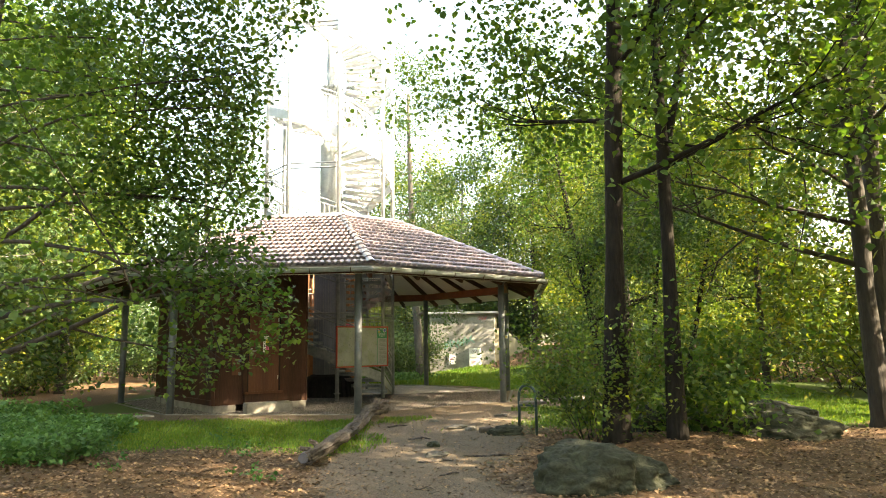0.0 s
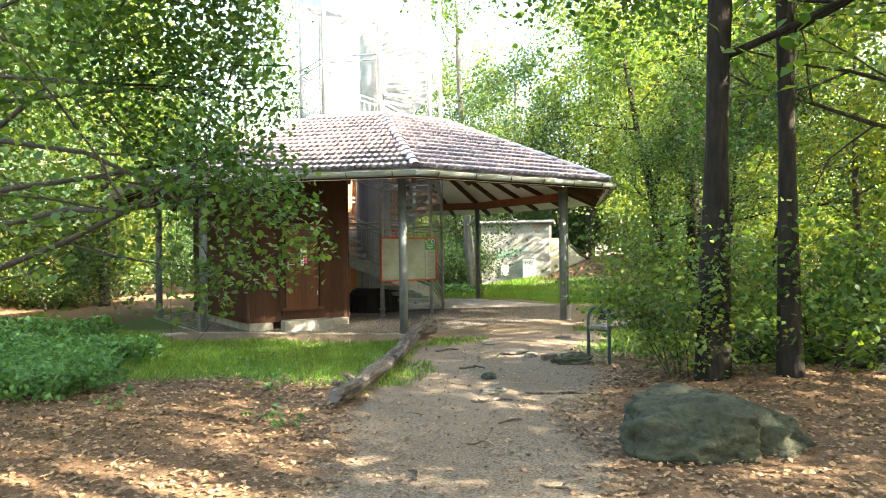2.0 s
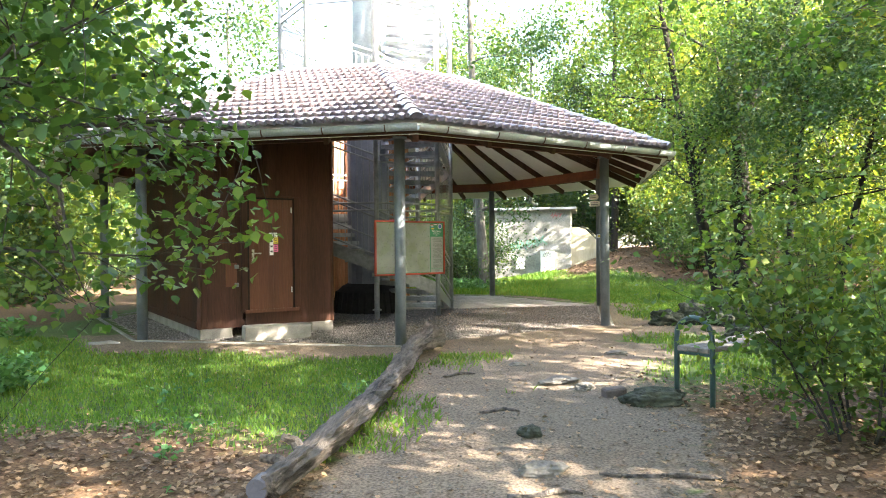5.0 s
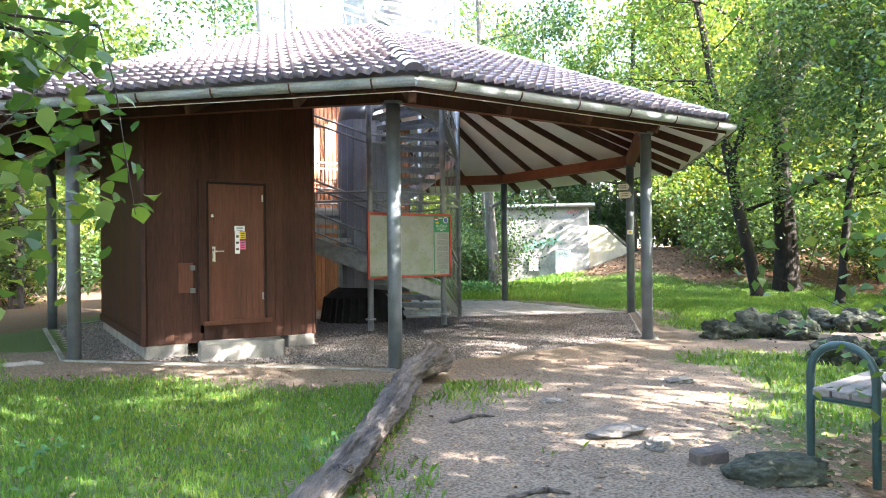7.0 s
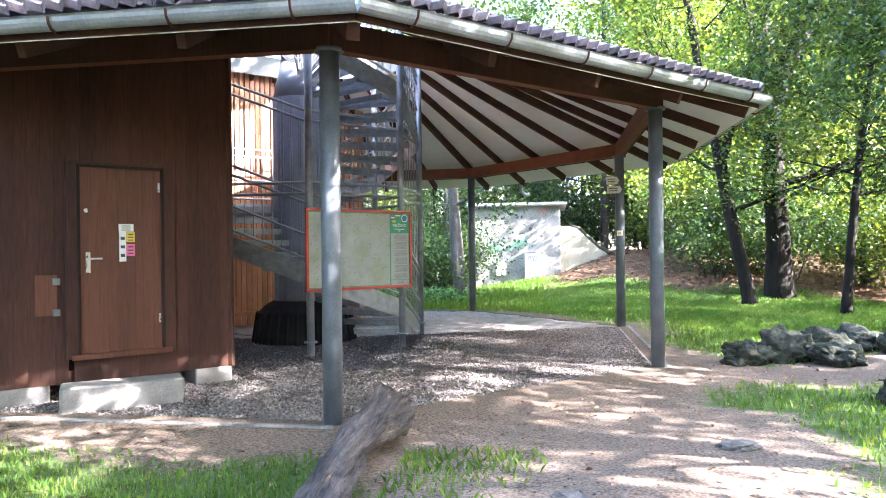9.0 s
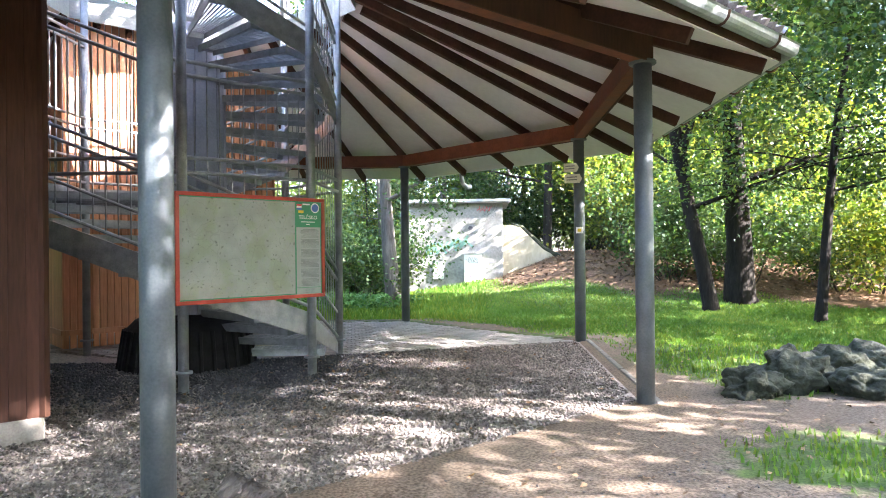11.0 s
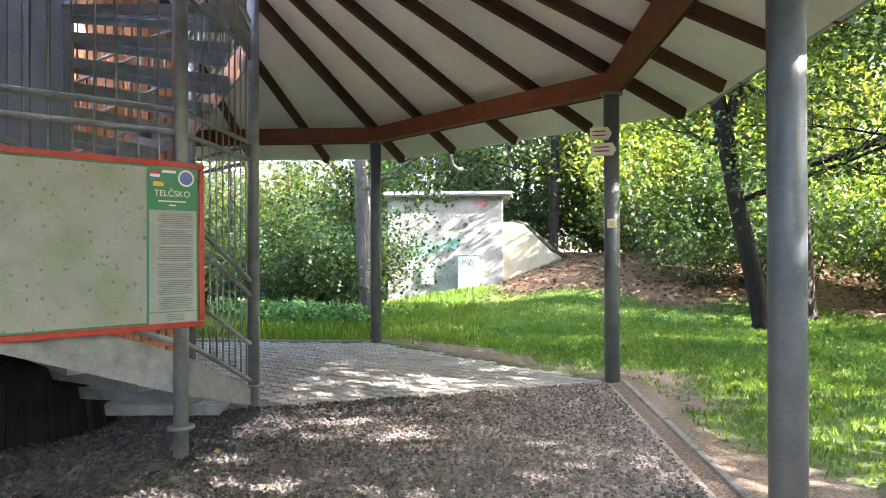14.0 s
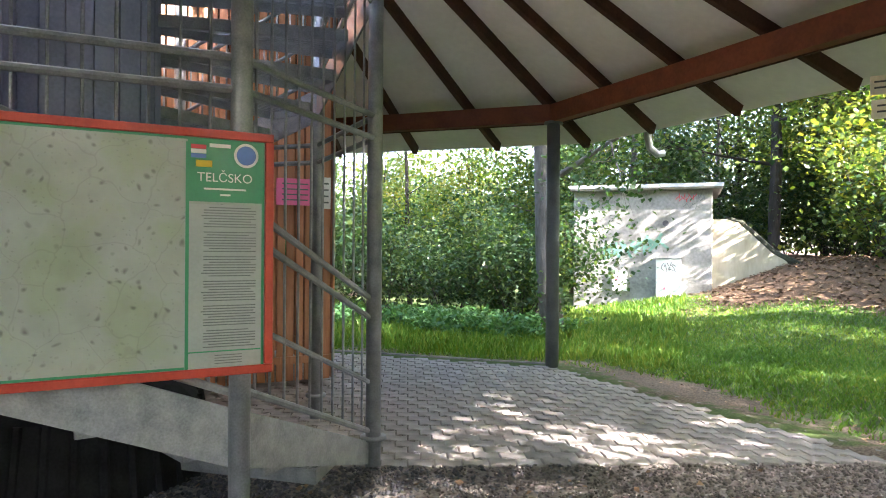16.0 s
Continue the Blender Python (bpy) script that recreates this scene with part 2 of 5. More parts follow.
def bm_box(m, sx, sy, sz, bevel=0.0):
    bm = bmesh.new()
    box(bm, m, sx, sy, sz, bevel)
    return bm


def along(p, q, spin=0.0):
    """The pose at the middle of p and q with its x axis along them and z as upright as can be."""
    p, q = Vector(p), Vector(q)
    x = (q - p).normalized()
    up = Vector((0, 0, 1)) if abs(x.z) < 0.98 else Vector((0, 1, 0))
    y = up.cross(x).normalized()
    z = x.cross(y)
    m = Matrix((x, y, z)).transposed().to_4x4()
    m.translation = (p + q) / 2
    return m @ Matrix.Rotation(spin, 4, "X")


def beam(bm, p, q, w, h, bevel=0.0):
    box(bm, along(p, q), (Vector(q) - Vector(p)).length, w, h, bevel)


def tube(bm, pts, radii, n=8, caps=True):
    """A tube through pts with a radius at each."""
    pts = [Vector(p) for p in pts]
    rings = []
    side = None
    for i, p in enumerate(pts):
        d = (pts[min(i + 1, len(pts) - 1)] - pts[max(i - 1, 0)]).normalized()
        if side is None:
            side = d.orthogonal().normalized()
        side = (side - d * side.dot(d)).normalized()
        other = d.cross(side)
        r = radii[i] if hasattr(radii, "__len__") else radii
        rings.append([bm.verts.new(p + (side * math.cos(a) + other * math.sin(a)) * r) for a in (2 * math.pi * k / n for k in range(n))])
    for a, b in zip(rings, rings[1:]):
        for k in range(n):
            bm.faces.new((a[k], a[(k + 1) % n], b[(k + 1) % n], b[k]))
    if caps:
        bm.faces.new(rings[0][::-1])
        bm.faces.new(rings[-1])


def bm_tube(pts, radii, n=8):
    bm = bmesh.new()
    tube(bm, pts, radii, n)
    return bm


def prism(bm, outline, z0, z1):
    lo = [bm.verts.new((x, y, z0)) for x, y in outline]
    hi = [bm.verts.new((x, y, z1)) for x, y in outline]
    n = len(lo)
    bm.faces.new(lo[::-1])
    bm.faces.new(hi)
    for i in range(n):
        bm.faces.new((lo[i], lo[(i + 1) % n], hi[(i + 1) % n], hi[i]))


def polar(r, deg, z=0.0):
    return Vector((r * math.cos(radians(deg)), r * math.sin(radians(deg)), z))


def quads(name, corners):
    """One mesh of loose faces from an array (n, corners, 3)."""
    n, k = corners.shape[:2]
    me = bpy.data.meshes.new(name)
    me.vertices.add(n * k)
    me.vertices.foreach_set("co", np.ascontiguousarray(corners, dtype=np.float32).ravel())
    me.loops.add(n * k)
    me.loops.foreach_set("vertex_index", np.arange(n * k, dtype=np.int32))
    me.polygons.add(n)
    me.polygons.foreach_set("loop_start", np.arange(0, n * k, k, dtype=np.int32))
    me.update(calc_edges=True)
    return me


def leaf_quads(rng, centres, size, droop=0.35, flat=False, round_leaf=False):
    """A kite-shaped or rounded leaf at each centre, turned by chance; flat ones lie on the ground."""
    n = len(centres)
    a = rng.uniform(0, 2 * np.pi, n)
    tilt = rng.normal(0, 0.25, n) if flat else rng.normal(-droop, 0.5, n)
    roll = rng.normal(0, 0.25 if flat else 0.6, n)
    d = np.stack([np.cos(a) * np.cos(tilt), np.sin(a) * np.cos(tilt), np.sin(tilt)], 1)
    s = np.stack([-np.sin(a), np.cos(a), np.zeros(n)], 1)
    u = np.cross(d, s)
    w = s * np.cos(roll)[:, None] + u * np.sin(roll)[:, None]
    nrm = np.cross(d, w)
    ln = (size * rng.uniform(0.6, 1.25, n))[:, None]
    base = centres - d * ln * 0.5
    tip = centres + d * ln * 0.55 + nrm * ln * rng.uniform(-0.2, 0.05, (n, 1))
    mid = centres - d * ln * 0.08
    lift = nrm * ln * rng.uniform(0.0, 0.16, (n, 1))
    if round_leaf:
        low, high = base + d * ln * 0.12, centres + d * ln * 0.22 + lift * 0.6
        return np.stack([base, low + w * ln * 0.3 + lift * 0.5, high - d * ln * 0.18 + w * ln * 0.44 + lift, high + w * ln * 0.28, tip, high - w * ln * 0.28, high - d * ln * 0.18 - w * ln * 0.44 + lift, low - w * ln * 0.3 + lift * 0.5], 1)
    return np.stack([base, mid + w * ln * 0.42 + lift, tip, mid - w * ln * 0.42 + lift], 1)


# ---- lie of the land ----
S = 4.6
APO = S * 1.20711
POSTS = [polar(math.hypot(APO, S / 2), a) for a in (-67.5, -22.5, 22.5, 67.5, 112.5, 157.5, 202.5, 247.5)]


def smooth(a, b, x):
    t = np.clip((x - a) / (b - a), 0, 1)
    return t * t * (3 - 2 * t)


def octagon_out(x, y):
    """Metres outside the pavilion's kerb line (below zero inside)."""
    k = math.sqrt(0.5)
    return np.maximum.reduce([np.abs(x), np.abs(y), np.abs(x + y) * k, np.abs(x - y) * k]) - APO - 0.12


def wobble(x, y, s=1.0):
    return 0.5 * (np.sin(1.3 * x * s + 0.7 * y * s + 1) + np.sin(0.9 * y * s - 1.1 * x * s + 2.3) * 0.7 + np.sin(2.9 * x * s + 1.7 * y * s) * 0.35 + np.sin(3.7 * y * s - 2.1 * x * s + 4) * 0.3)


def height(x, y):
    """The ground's height: level round the pavilion, a mound behind it, small unevenness elsewhere."""
    x, y = np.asarray(x, float), np.asarray(y, float)
    out = octagon_out(x, y)
    mound = np.interp(x, [0.8, 1.3, 3.0, 4.5, 6.2, 8.5, 14, 22], [0, 0.02, 0.3, 0.62, 1.28, 1.45, 1.2, 0.7]) * smooth(7.8, 14.6, y)
    rough = 0.05 * wobble(x, y, 0.6) * smooth(0.3, 2.5, out)
    far = 0.4 * wobble(x, y, 0.05) * smooth(20, 45, out)
    knoll = 0.22 * np.exp(-((x - 8.6) ** 2 + (y + 10.4) ** 2) / 2.2)
    return mound + knoll + rough + far - 0.03 * smooth(0, 0.4, out)


def path_edge(x, y):
    """Above zero on the trodden dirt."""
    cx = np.interp(y, [-26, -21, -16, -12, -9, -6.6], [6.3, 5.9, 5.1, 4.7, 4.6, 4.4])
    wide = np.interp(y, [-26, -16, -12, -9, -6.5, -6], [1.1, 1.25, 1.3, 1.55, 1.8, 1.9])
    lane = np.where(y < -4.5, wide - np.abs(x - cx), -1)
    out = octagon_out(x, y)
    apron = np.where((y < -4.8) & (x > -7), 0.95 - out, -1)
    side = np.where((x > 2.5) & (y < 2.5) & (y >= -8), 1.3 - 1.0 * smooth(-2.5, 0.0, y) - out, -1)
    walk_on = np.where((x > 5) & (x < 9.5), 0.75 - np.abs(y - (-3.4 + 0.55 * (x - 5.5))), -1)
    tail = np.where(y > 1, 0.38 - np.abs(out - 0.5) - smooth(5, 8, y), -1)
    return np.maximum.reduce([lane, apron, side, walk_on, tail]) + 0.3 * wobble(x, y, 1.7)


def litter_edge(x, y):
    """Above zero where dead leaves cover the ground."""
    right = np.minimum(x - 6.0, -7.6 - y)
    left = -11.2 - 0.15 * (x - 3) - y
    bank = np.minimum(np.minimum(y - 11.4 + 0.35 * (x - 5), x - 4.0), 26 - y) * 0.8
    woods = np.hypot(x, y) - 22
    west = -6.2 - x
    return np.maximum.reduce([right, left, bank, woods, west]) + 0.5 * wobble(x, y, 1.1)


# ---- ground ----
def ground_material():
    m = bpy.data.materials.new("forest_ground")
    m.use_nodes = True
    nt = m.node_tree
    nd, ln = nt.nodes, nt.links
    p = nd["Principled BSDF"]
    tc = nd.new("ShaderNodeTexCoord")
    zone, split = nd.new("ShaderNodeAttribute"), nd.new("ShaderNodeSeparateColor")
    zone.attribute_name = "zone"
    ln.new(zone.outputs["Color"], split.inputs[0])

    def noise_at(scale, detail=6):
        n = nd.new("ShaderNodeTexNoise")
        n.inputs["Scale"].default_value, n.inputs["Detail"].default_value = scale, detail
        ln.new(tc.outputs["Object"], n.inputs["Vector"])
        return n.outputs[0]

    big, mid, small = noise_at(0.9), noise_at(6), noise_at(45, 8)

    def two(c1, c2, fac):
        r = nd.new("ShaderNodeValToRGB")
        r.color_ramp.elements[0].position, r.color_ramp.elements[1].position = 0.35, 0.68
        r.color_ramp.elements[0].color, r.color_ramp.elements[1].color = (*c1, 1), (*c2, 1)
        ln.new(fac, r.inputs[0])
        return r.outputs[0]

    def mask(value):
        a = nd.new("ShaderNodeMath")
        a.operation = "MULTIPLY_ADD"
        ln.new(mid, a.inputs[0])
        a.inputs[1].default_value = 0.9
        ln.new(value, a.inputs[2])
        r = nd.new("ShaderNodeMapRange")
        r.interpolation_type = "SMOOTHSTEP"
        r.inputs[1].default_value, r.inputs[2].default_value = 0.8, 1.1
        ln.new(a.outputs[0], r.inputs[0])
        return r.outputs[0]

    def mix(fac, a, b):
        x = nd.new("ShaderNodeMix")
        x.data_type = "RGBA"
        ln.new(fac, x.inputs["Factor"])
        ln.new(a, x.inputs["A"])
        ln.new(b, x.inputs["B"])
        return x.outputs["Result"]

    soil = mix(big, two((0.038, 0.058, 0.018), (0.075, 0.105, 0.03), small), two((0.05, 0.085, 0.022), (0.09, 0.14, 0.035), small))
    dirt = mix(big, two((0.06, 0.042, 0.028), (0.19, 0.142, 0.098), small), two((0.1, 0.077, 0.054), (0.27, 0.218, 0.16), small))
    dead = mix(big, two((0.06, 0.033, 0.017), (0.15, 0.086, 0.045), small), two((0.07, 0.045, 0.027), (0.17, 0.11, 0.066), small))
    col = mix(mask(split.outputs[1]), soil, dead)
    col = mix(mask(split.outputs[0]), col, dirt)
    ln.new(col, p.inputs["Base Color"])
    p.inputs["Roughness"].default_value = 0.95
    p.inputs["Specular IOR Level"].default_value = 0.2
    b = nd.new("ShaderNodeBump")
    b.inputs["Strength"].default_value, b.inputs["Distance"].default_value = 0.7, 0.014
    h = nd.new("ShaderNodeMath")
    h.operation = "MULTIPLY_ADD"
    ln.new(small, h.inputs[0])
    h.inputs[1].default_value = 0.5
    ln.new(mid, h.inputs[2])
    ln.new(h.outputs[0], b.inputs["Height"])
    ln.new(b.outputs[0], p.inputs["Normal"])
    return m


def build_ground():
    near = np.arange(-27, 27.01, 0.22)
    far = np.array([30, 36, 44, 60, 90, 150, 300, 700, 1500, 3000])
    xs = np.concatenate([-far[::-1], near, far])
    gx, gy = np.meshgrid(xs, xs)
    gz = height(gx, gy)
    inside = octagon_out(gx, gy) < -0.25
    gz = np.where(inside, -0.06, gz)
    n = len(xs)
    co = np.stack([gx, gy, gz], -1).reshape(-1, 3)
    i = np.arange(n * n).reshape(n, n)
    f = np.stack([i[:-1, :-1], i[:-1, 1:], i[1:, 1:], i[1:, :-1]], -1).reshape(-1, 4)
    me = bpy.data.meshes.new("ground")
    me.from_pydata(co.tolist(), [], f.tolist())
    at = me.color_attributes.new("zone", "FLOAT_COLOR", "POINT")
    c = np.ones((n * n, 4))
    c[:, 0] = np.clip(0.5 + 0.7 * path_edge(gx, gy), 0, 1).ravel()
    c[:, 1] = np.clip(0.5 + 0.5 * litter_edge(gx, gy), 0, 1).ravel()
    at.data.foreach_set("color", c.ravel())
    me.shade_smooth()
    ob = obj("ground", me, ground_material())
    tagged(ob, "woodland ground of trodden dirt, fallen leaves and grass", "ground", kind="structure")


build_ground()

# floor of the pavilion: a gravel bed and a paved part between the radius at 22.5 and the one at 157.5 degrees
RC = math.hypot(APO, S / 2)
bm = bmesh.new()
prism(bm, [polar(RC + 0.02, a)[:2] for a in (157.5, 202.5, 247.5, 292.5, 337.5, 382.5)] + [(0, 0)], -0.1, -0.012)
gravel_bed = tagged(part("gravel_bed", bm, GRAVEL), "bed of loose grey gravel under the pavilion roof", "gravel", kind="structure")
bm = bmesh.new()
prism(bm, [(0, 0)] + [polar(RC + 0.02, a)[:2] for a in (22.5, 67.5, 112.5, 157.5)], -0.1, -0.045)
paving = tagged(part("pavement", bm, GRAVEL), "grey interlocking concrete paving under the pavilion roof", "pavement", kind="structure")


# ---- pavilion ----
pavilion = thing("pavilion", "open octagonal pavilion with a tiled roof on steel posts", "pavilion")
post_me = None
for p in POSTS:
    bm = bmesh.new()
    tube(bm, [(0, 0, -0.1), (0, 0, 3.28)], 0.088, 20)
    tube(bm, [(0, 0, 3.27), (0, 0, 3.3)], 0.13, 12)
    if post_me is None:
        post_me = mesh_of("post", bm, True)
    else:
        bm.free()
    o = obj("post", post_me, POST, pavilion, "blue-grey painted round steel post")
    o.location = p
for k in range(8):
    a, b = POSTS[k], POSTS[(k + 1) % 8]
    d = (b - a).normalized() * 0.06
    part("ring_beam", bm_box(along(a - d + Vector((0, 0, 3.41)), b + d + Vector((0, 0, 3.41))), (b - a).length + 0.1, 0.15, 0.24, 0.008), TIMBER_RED, pavilion, "red-brown laminated timber beam")
    # added dark plate that gives the beam's outer face its shade
    out = ((a + b) / 2).normalized() * 0.088
    part("fascia_board", bm_box(along(a + out + Vector((0, 0, 3.405)), b + out + Vector((0, 0, 3.405))), (b - a).length + 0.06, 0.02, 0.25, 0.003), BOARD_DARK, pavilion, "dark plate added for the shade on the outer side")

EAVE_R, EAVE_Z, TOP_R, TOP_Z = 7.2, 3.26, 2.42, 5.24
CORNERS = [-67.5 + 45 * k for k in range(8)]
EAVES = [a + 0.8 for a in CORNERS]


def soffit_z(r_corner):
    return 3.16 + (EAVE_R - r_corner) * 0.415


bm = bmesh.new()
rings = []
for r, z in ((EAVE_R, soffit_z(EAVE_R)), (TOP_R, soffit_z(TOP_R)), (TOP_R, TOP_Z + 0.06), (EAVE_R, EAVE_Z + 0.06)):
    rings.append([bm.verts.new(polar(r, EAVES[k], z)) for k in range(8)])
for a, b in ((0, 1), (1, 2), (2, 3), (3, 0)):
    for k in range(8):
        bm.faces.new((rings[a][k], rings[a][(k + 1) % 8], rings[b][(k + 1) % 8], rings[b][k]))
bmesh.ops.recalc_face_normals(bm, faces=bm.faces)
roof = part("roof", bm, SOFFIT, pavilion, "octagonal roof with white soffit boards below")


def edge_point(k, f, r):
    """On the ring of corner radius r, the fraction f along face k."""
    return polar(r, EAVES[k]).lerp(polar(r, EAVES[k] + 45), f)


for k in range(8):
    for i in range(4):
        f = i / 4
        p, q = edge_point(k, f, EAVE_R - 0.12), edge_point(k, f, TOP_R + 0.02)
        p.z, q.z = soffit_z(EAVE_R - 0.12) - 0.06, soffit_z(TOP_R + 0.02) - 0.06
        big = i == 0
        part("rafter", bm_box(along(p, q), (q - p).length, 0.1 if big else 0.075, 0.17 if big else 0.15, 0.006), TIMBER_DARK, pavilion, "dark-stained timber rafter")
    # fascia and gutter
    a, b = polar(EAVE_R + 0.0, EAVES[k], EAVE_Z - 0.03), polar(EAVE_R + 0.0, EAVES[k] + 45, EAVE_Z - 0.03)
    part("fascia", bm_box(along(a, b), (b - a).length, 0.03, 0.12), TIMBER_DARK, pavilion, "dark timber eaves board")
    bm = bmesh.new()
    g0, g1 = polar(EAVE_R + 0.1, EAVES[k], EAVE_Z + 0.02), polar(EAVE_R + 0.1, EAVES[k] + 45, EAVE_Z + 0.02)
    n_out = polar(1, EAVES[k] + 22.5)
    rows = []
    for s in range(9):
        t = math.pi * s / 8
        rows.append([n_out * (-0.07 * math.cos(t)) + Vector((0, 0, -0.085 * math.sin(t)))])
    prof = [v[0] for v in rows] + [n_out * 0.085 + Vector((0, 0, 0.012)), n_out * 0.062 + Vector((0, 0, 0.0))]
    prof += [n_out * (0.06 * math.cos(t)) + Vector((0, 0, -0.075 * math.sin(t))) for t in (math.pi * s / 8 for s in range(1, 9))]
    va, vb = [bm.verts.new(g0 + v) for v in prof], [bm.verts.new(g1 + v) for v in prof]
    for i in range(len(prof)):
        j = (i + 1) % len(prof)
        bm.faces.new((va[i], va[j], vb[j], vb[i]))
    bmesh.ops.recalc_face_normals(bm, faces=bm.faces)
    gutter = part("gutter", bm, ZINC, pavilion, "weathered zinc rain gutter")
    for i in range(6):
        c = edge_point(k, (i + 0.5) / 6, EAVE_R + 0.1)
        c.z = EAVE_Z + 0.02
        pts = [c + n_out * (-0.09 * math.cos(t)) + Vector((0, 0, -0.1 * math.sin(t))) for t in (math.pi * s / 6 for s in range(7))]
        part("bracket", bm_tube(pts, 0.012, 4), TIMBER_DARK, gutter)
# spout under the eaves on the far side
sp = edge_point(2, 0.8, EAVE_R + 0.1)
part("spout", bm_tube([sp + Vector((0, 0, 3.2)), sp + Vector((0, 0, 3.1)), sp + Vector((0.03, 0.02, 2.96)), sp + Vector((0.12, 0.08, 2.88)), sp + Vector((0.2, 0.14, 2.9))], 0.05, 10), ZINC, pavilion, "short bent rainwater spout")

# zinc collar round the opening at the top
bm = bmesh.new()
for r0, r1, z0, z1 in ((TOP_R + 0.1, TOP_R - 0.02, TOP_Z + 0.06, TOP_Z + 0.2),):
    lo = [bm.verts.new(polar(r0, a, z0)) for a in EAVES]
    hi = [bm.verts.new(polar(r1, a, z1)) for a in EAVES]
    ih = [bm.verts.new(polar(r1 - 0.06, a, z1)) for a in EAVES]
    il = [bm.verts.new(polar(r1 - 0.06, a, TOP_Z - 0.2)) for a in EAVES]
    for A, B in ((lo, hi), (hi, ih), (ih, il)):
        for k in range(8):
            bm.faces.new((A[k], A[(k + 1) % 8], B[(k + 1) % 8], B[k]))
part("collar", bm, ZINC, pavilion, "zinc collar round the roof opening")

# kerb round the floor
for k in range(8):
    low = -0.075 if k == 2 else -0.085 if CORNERS[k] % 360 == 292.5 else -0.055
    a, b = polar(RC + 0.14, CORNERS[k], low), polar(RC + 0.14, CORNERS[k] + 45, low)
    n = 5
    for i in range(n):
        p, q = a.lerp(b, i / n), a.lerp(b, (i + 1) / n)
        g = (q - p).normalized() * 0.006
        part("kerb_stone", bm_box(along(p + g, q - g), (q - p).length - 0.012, 0.08, 0.14, 0.014), KERB, gravel_bed if k != 2 else paving)

# ---- cabin under the roof ----
U, V = Vector((math.sqrt(0.5), math.sqrt(0.5), 0)), Vector((-math.sqrt(0.5), math.sqrt(0.5), 0))


def hut_wall(parent, a, b, z0, z1, material, board=0.12, gap=0.0016, thick=0.035, skip=None, tops=None, name="board"):
    """Upright boards along the line from a to b; skip: stretch and top of an opening; tops: height at a distance from the centre."""
    d = b - a
    n = max(1, round(d.length / board))
    w = d.length / n
    for i in range(n):
        p, q = a + d * (i / n), a + d * ((i + 1) / n)
        lo, hi = z0, z1
        if tops:
            hi = min(tops(p), tops(q))
        if skip and p.lerp(q, 0.5).cross(Vector((0, 0, 1))).length >= 0:
            s = (i + 0.5) * w
            if skip[0] < s < skip[1]:
                lo = skip[2]
        g = d.normalized() * gap / 2
        m = along(p + g, q - g)
        m.translation.z = (lo + hi) / 2
        part(name, bm_box(m, w - gap, thick, hi - lo, 0.0012 if gap < 0.003 else 0.003), material, parent)


def under_roof(p):
    k = math.sqrt(0.5)
    apo = max(abs(p.x), abs(p.y), abs(p.x + p.y) * k, abs(p.x - p.y) * k)
    return soffit_z(apo / math.cos(radians(22.5))) + 0.03


cabin = thing("cabin", "dark brown boarded timber cabin on stone blocks", "cabin")
CL, CR = Vector((-1.28, -5.43, 0)), Vector((0.44, -3.71, 0))
CLB, CRB = CL + V * 4.65, CR + V * 4.65
front = part("front_wall", bm_box(along(CL + Vector((0, 0, 0.24)) + V * 0.08, CR + Vector((0, 0, 0.24)) + V * 0.08), (CR - CL).length, 0.1, 0.12), BOARD_DARK, cabin, "dark brown boarded wall with a door")
D0, D1 = 0.78, 1.72
hut_wall(front, CL, CR, 0.18, 4.2, BOARD_DARK, skip=(D0, D1, 2.5), tops=under_roof)
side = part("side_wall", bm_box(along(CL + V * 0.06 + Vector((0, 0, 0.24)), CLB + Vector((0, 0, 0.24))), 4.5, 0.1, 0.12), BOARD_DARK, cabin, "dark brown boarded wall")
hut_wall(side, CL + V * 0.02, CLB, 0.18, 3.6, BOARD_DARK, tops=under_roof)
inner = part("inner_wall", bm_box(along(CR + V * 0.06 + Vector((0, 0, 0.24)), CRB + Vector((0, 0, 0.24))), 4.5, 0.1, 0.12), BOARD_DARK, cabin, "dark brown boarded wall")
hut_wall(inner, CR + V * 0.02, CRB, 0.18, 3.6, BOARD_DARK, tops=under_roof)
back = part("back_wall", bm_box(along(CLB + Vector((0, 0, 0.24)), CRB + Vector((0, 0, 0.24))), 2.3, 0.1, 0.12), BOARD_DARK, cabin, "dark brown boarded wall")
hut_wall(back, CLB, CRB, 0.18, 3.6, BOARD_DARK, tops=under_roof)
bm = bmesh.new()
prism(bm, [(CL + V * 0.08 + U * 0.05)[:2], (CR + V * 0.08 - U * 0.05)[:2], (CRB - V * 0.08 - U * 0.05)[:2], (CLB - V * 0.08 + U * 0.05)[:2]], 0.19, 0.3)
part("cabin_floor", bm, TIMBER_DARK, cabin)
for c in (CL, CR):
    bm = bmesh.new()
    beam(bm, c + Vector((0, 0, 0.18)), c + Vector((0, 0, under_roof(c))), 0.07, 0.07)
    part("corner_post", bm, BOARD_DARK, cabin)
# door
DN = -V
door_pos = CL + U * (D0 + D1) / 2
DM = Matrix((U, V, Vector((0, 0, 1)))).transposed().to_4x4()
DM.translation = door_pos
bm = bmesh.new()
for sx in (-1, 1):
    box(bm, DM @ pose(sx * 0.475, -0.015, 1.46), 0.14, 0.09, 2.06, 0.005)
box(bm, DM @ pose(0, -0.015, 2.47), 0.81, 0.09, 0.06, 0.004)
box(bm, DM @ pose(0, -0.035, 0.44), 0.98, 0.1, 0.05, 0.005)
box(bm, DM @ pose(0, 0.0, 0.3), 0.93, 0.04, 0.25)
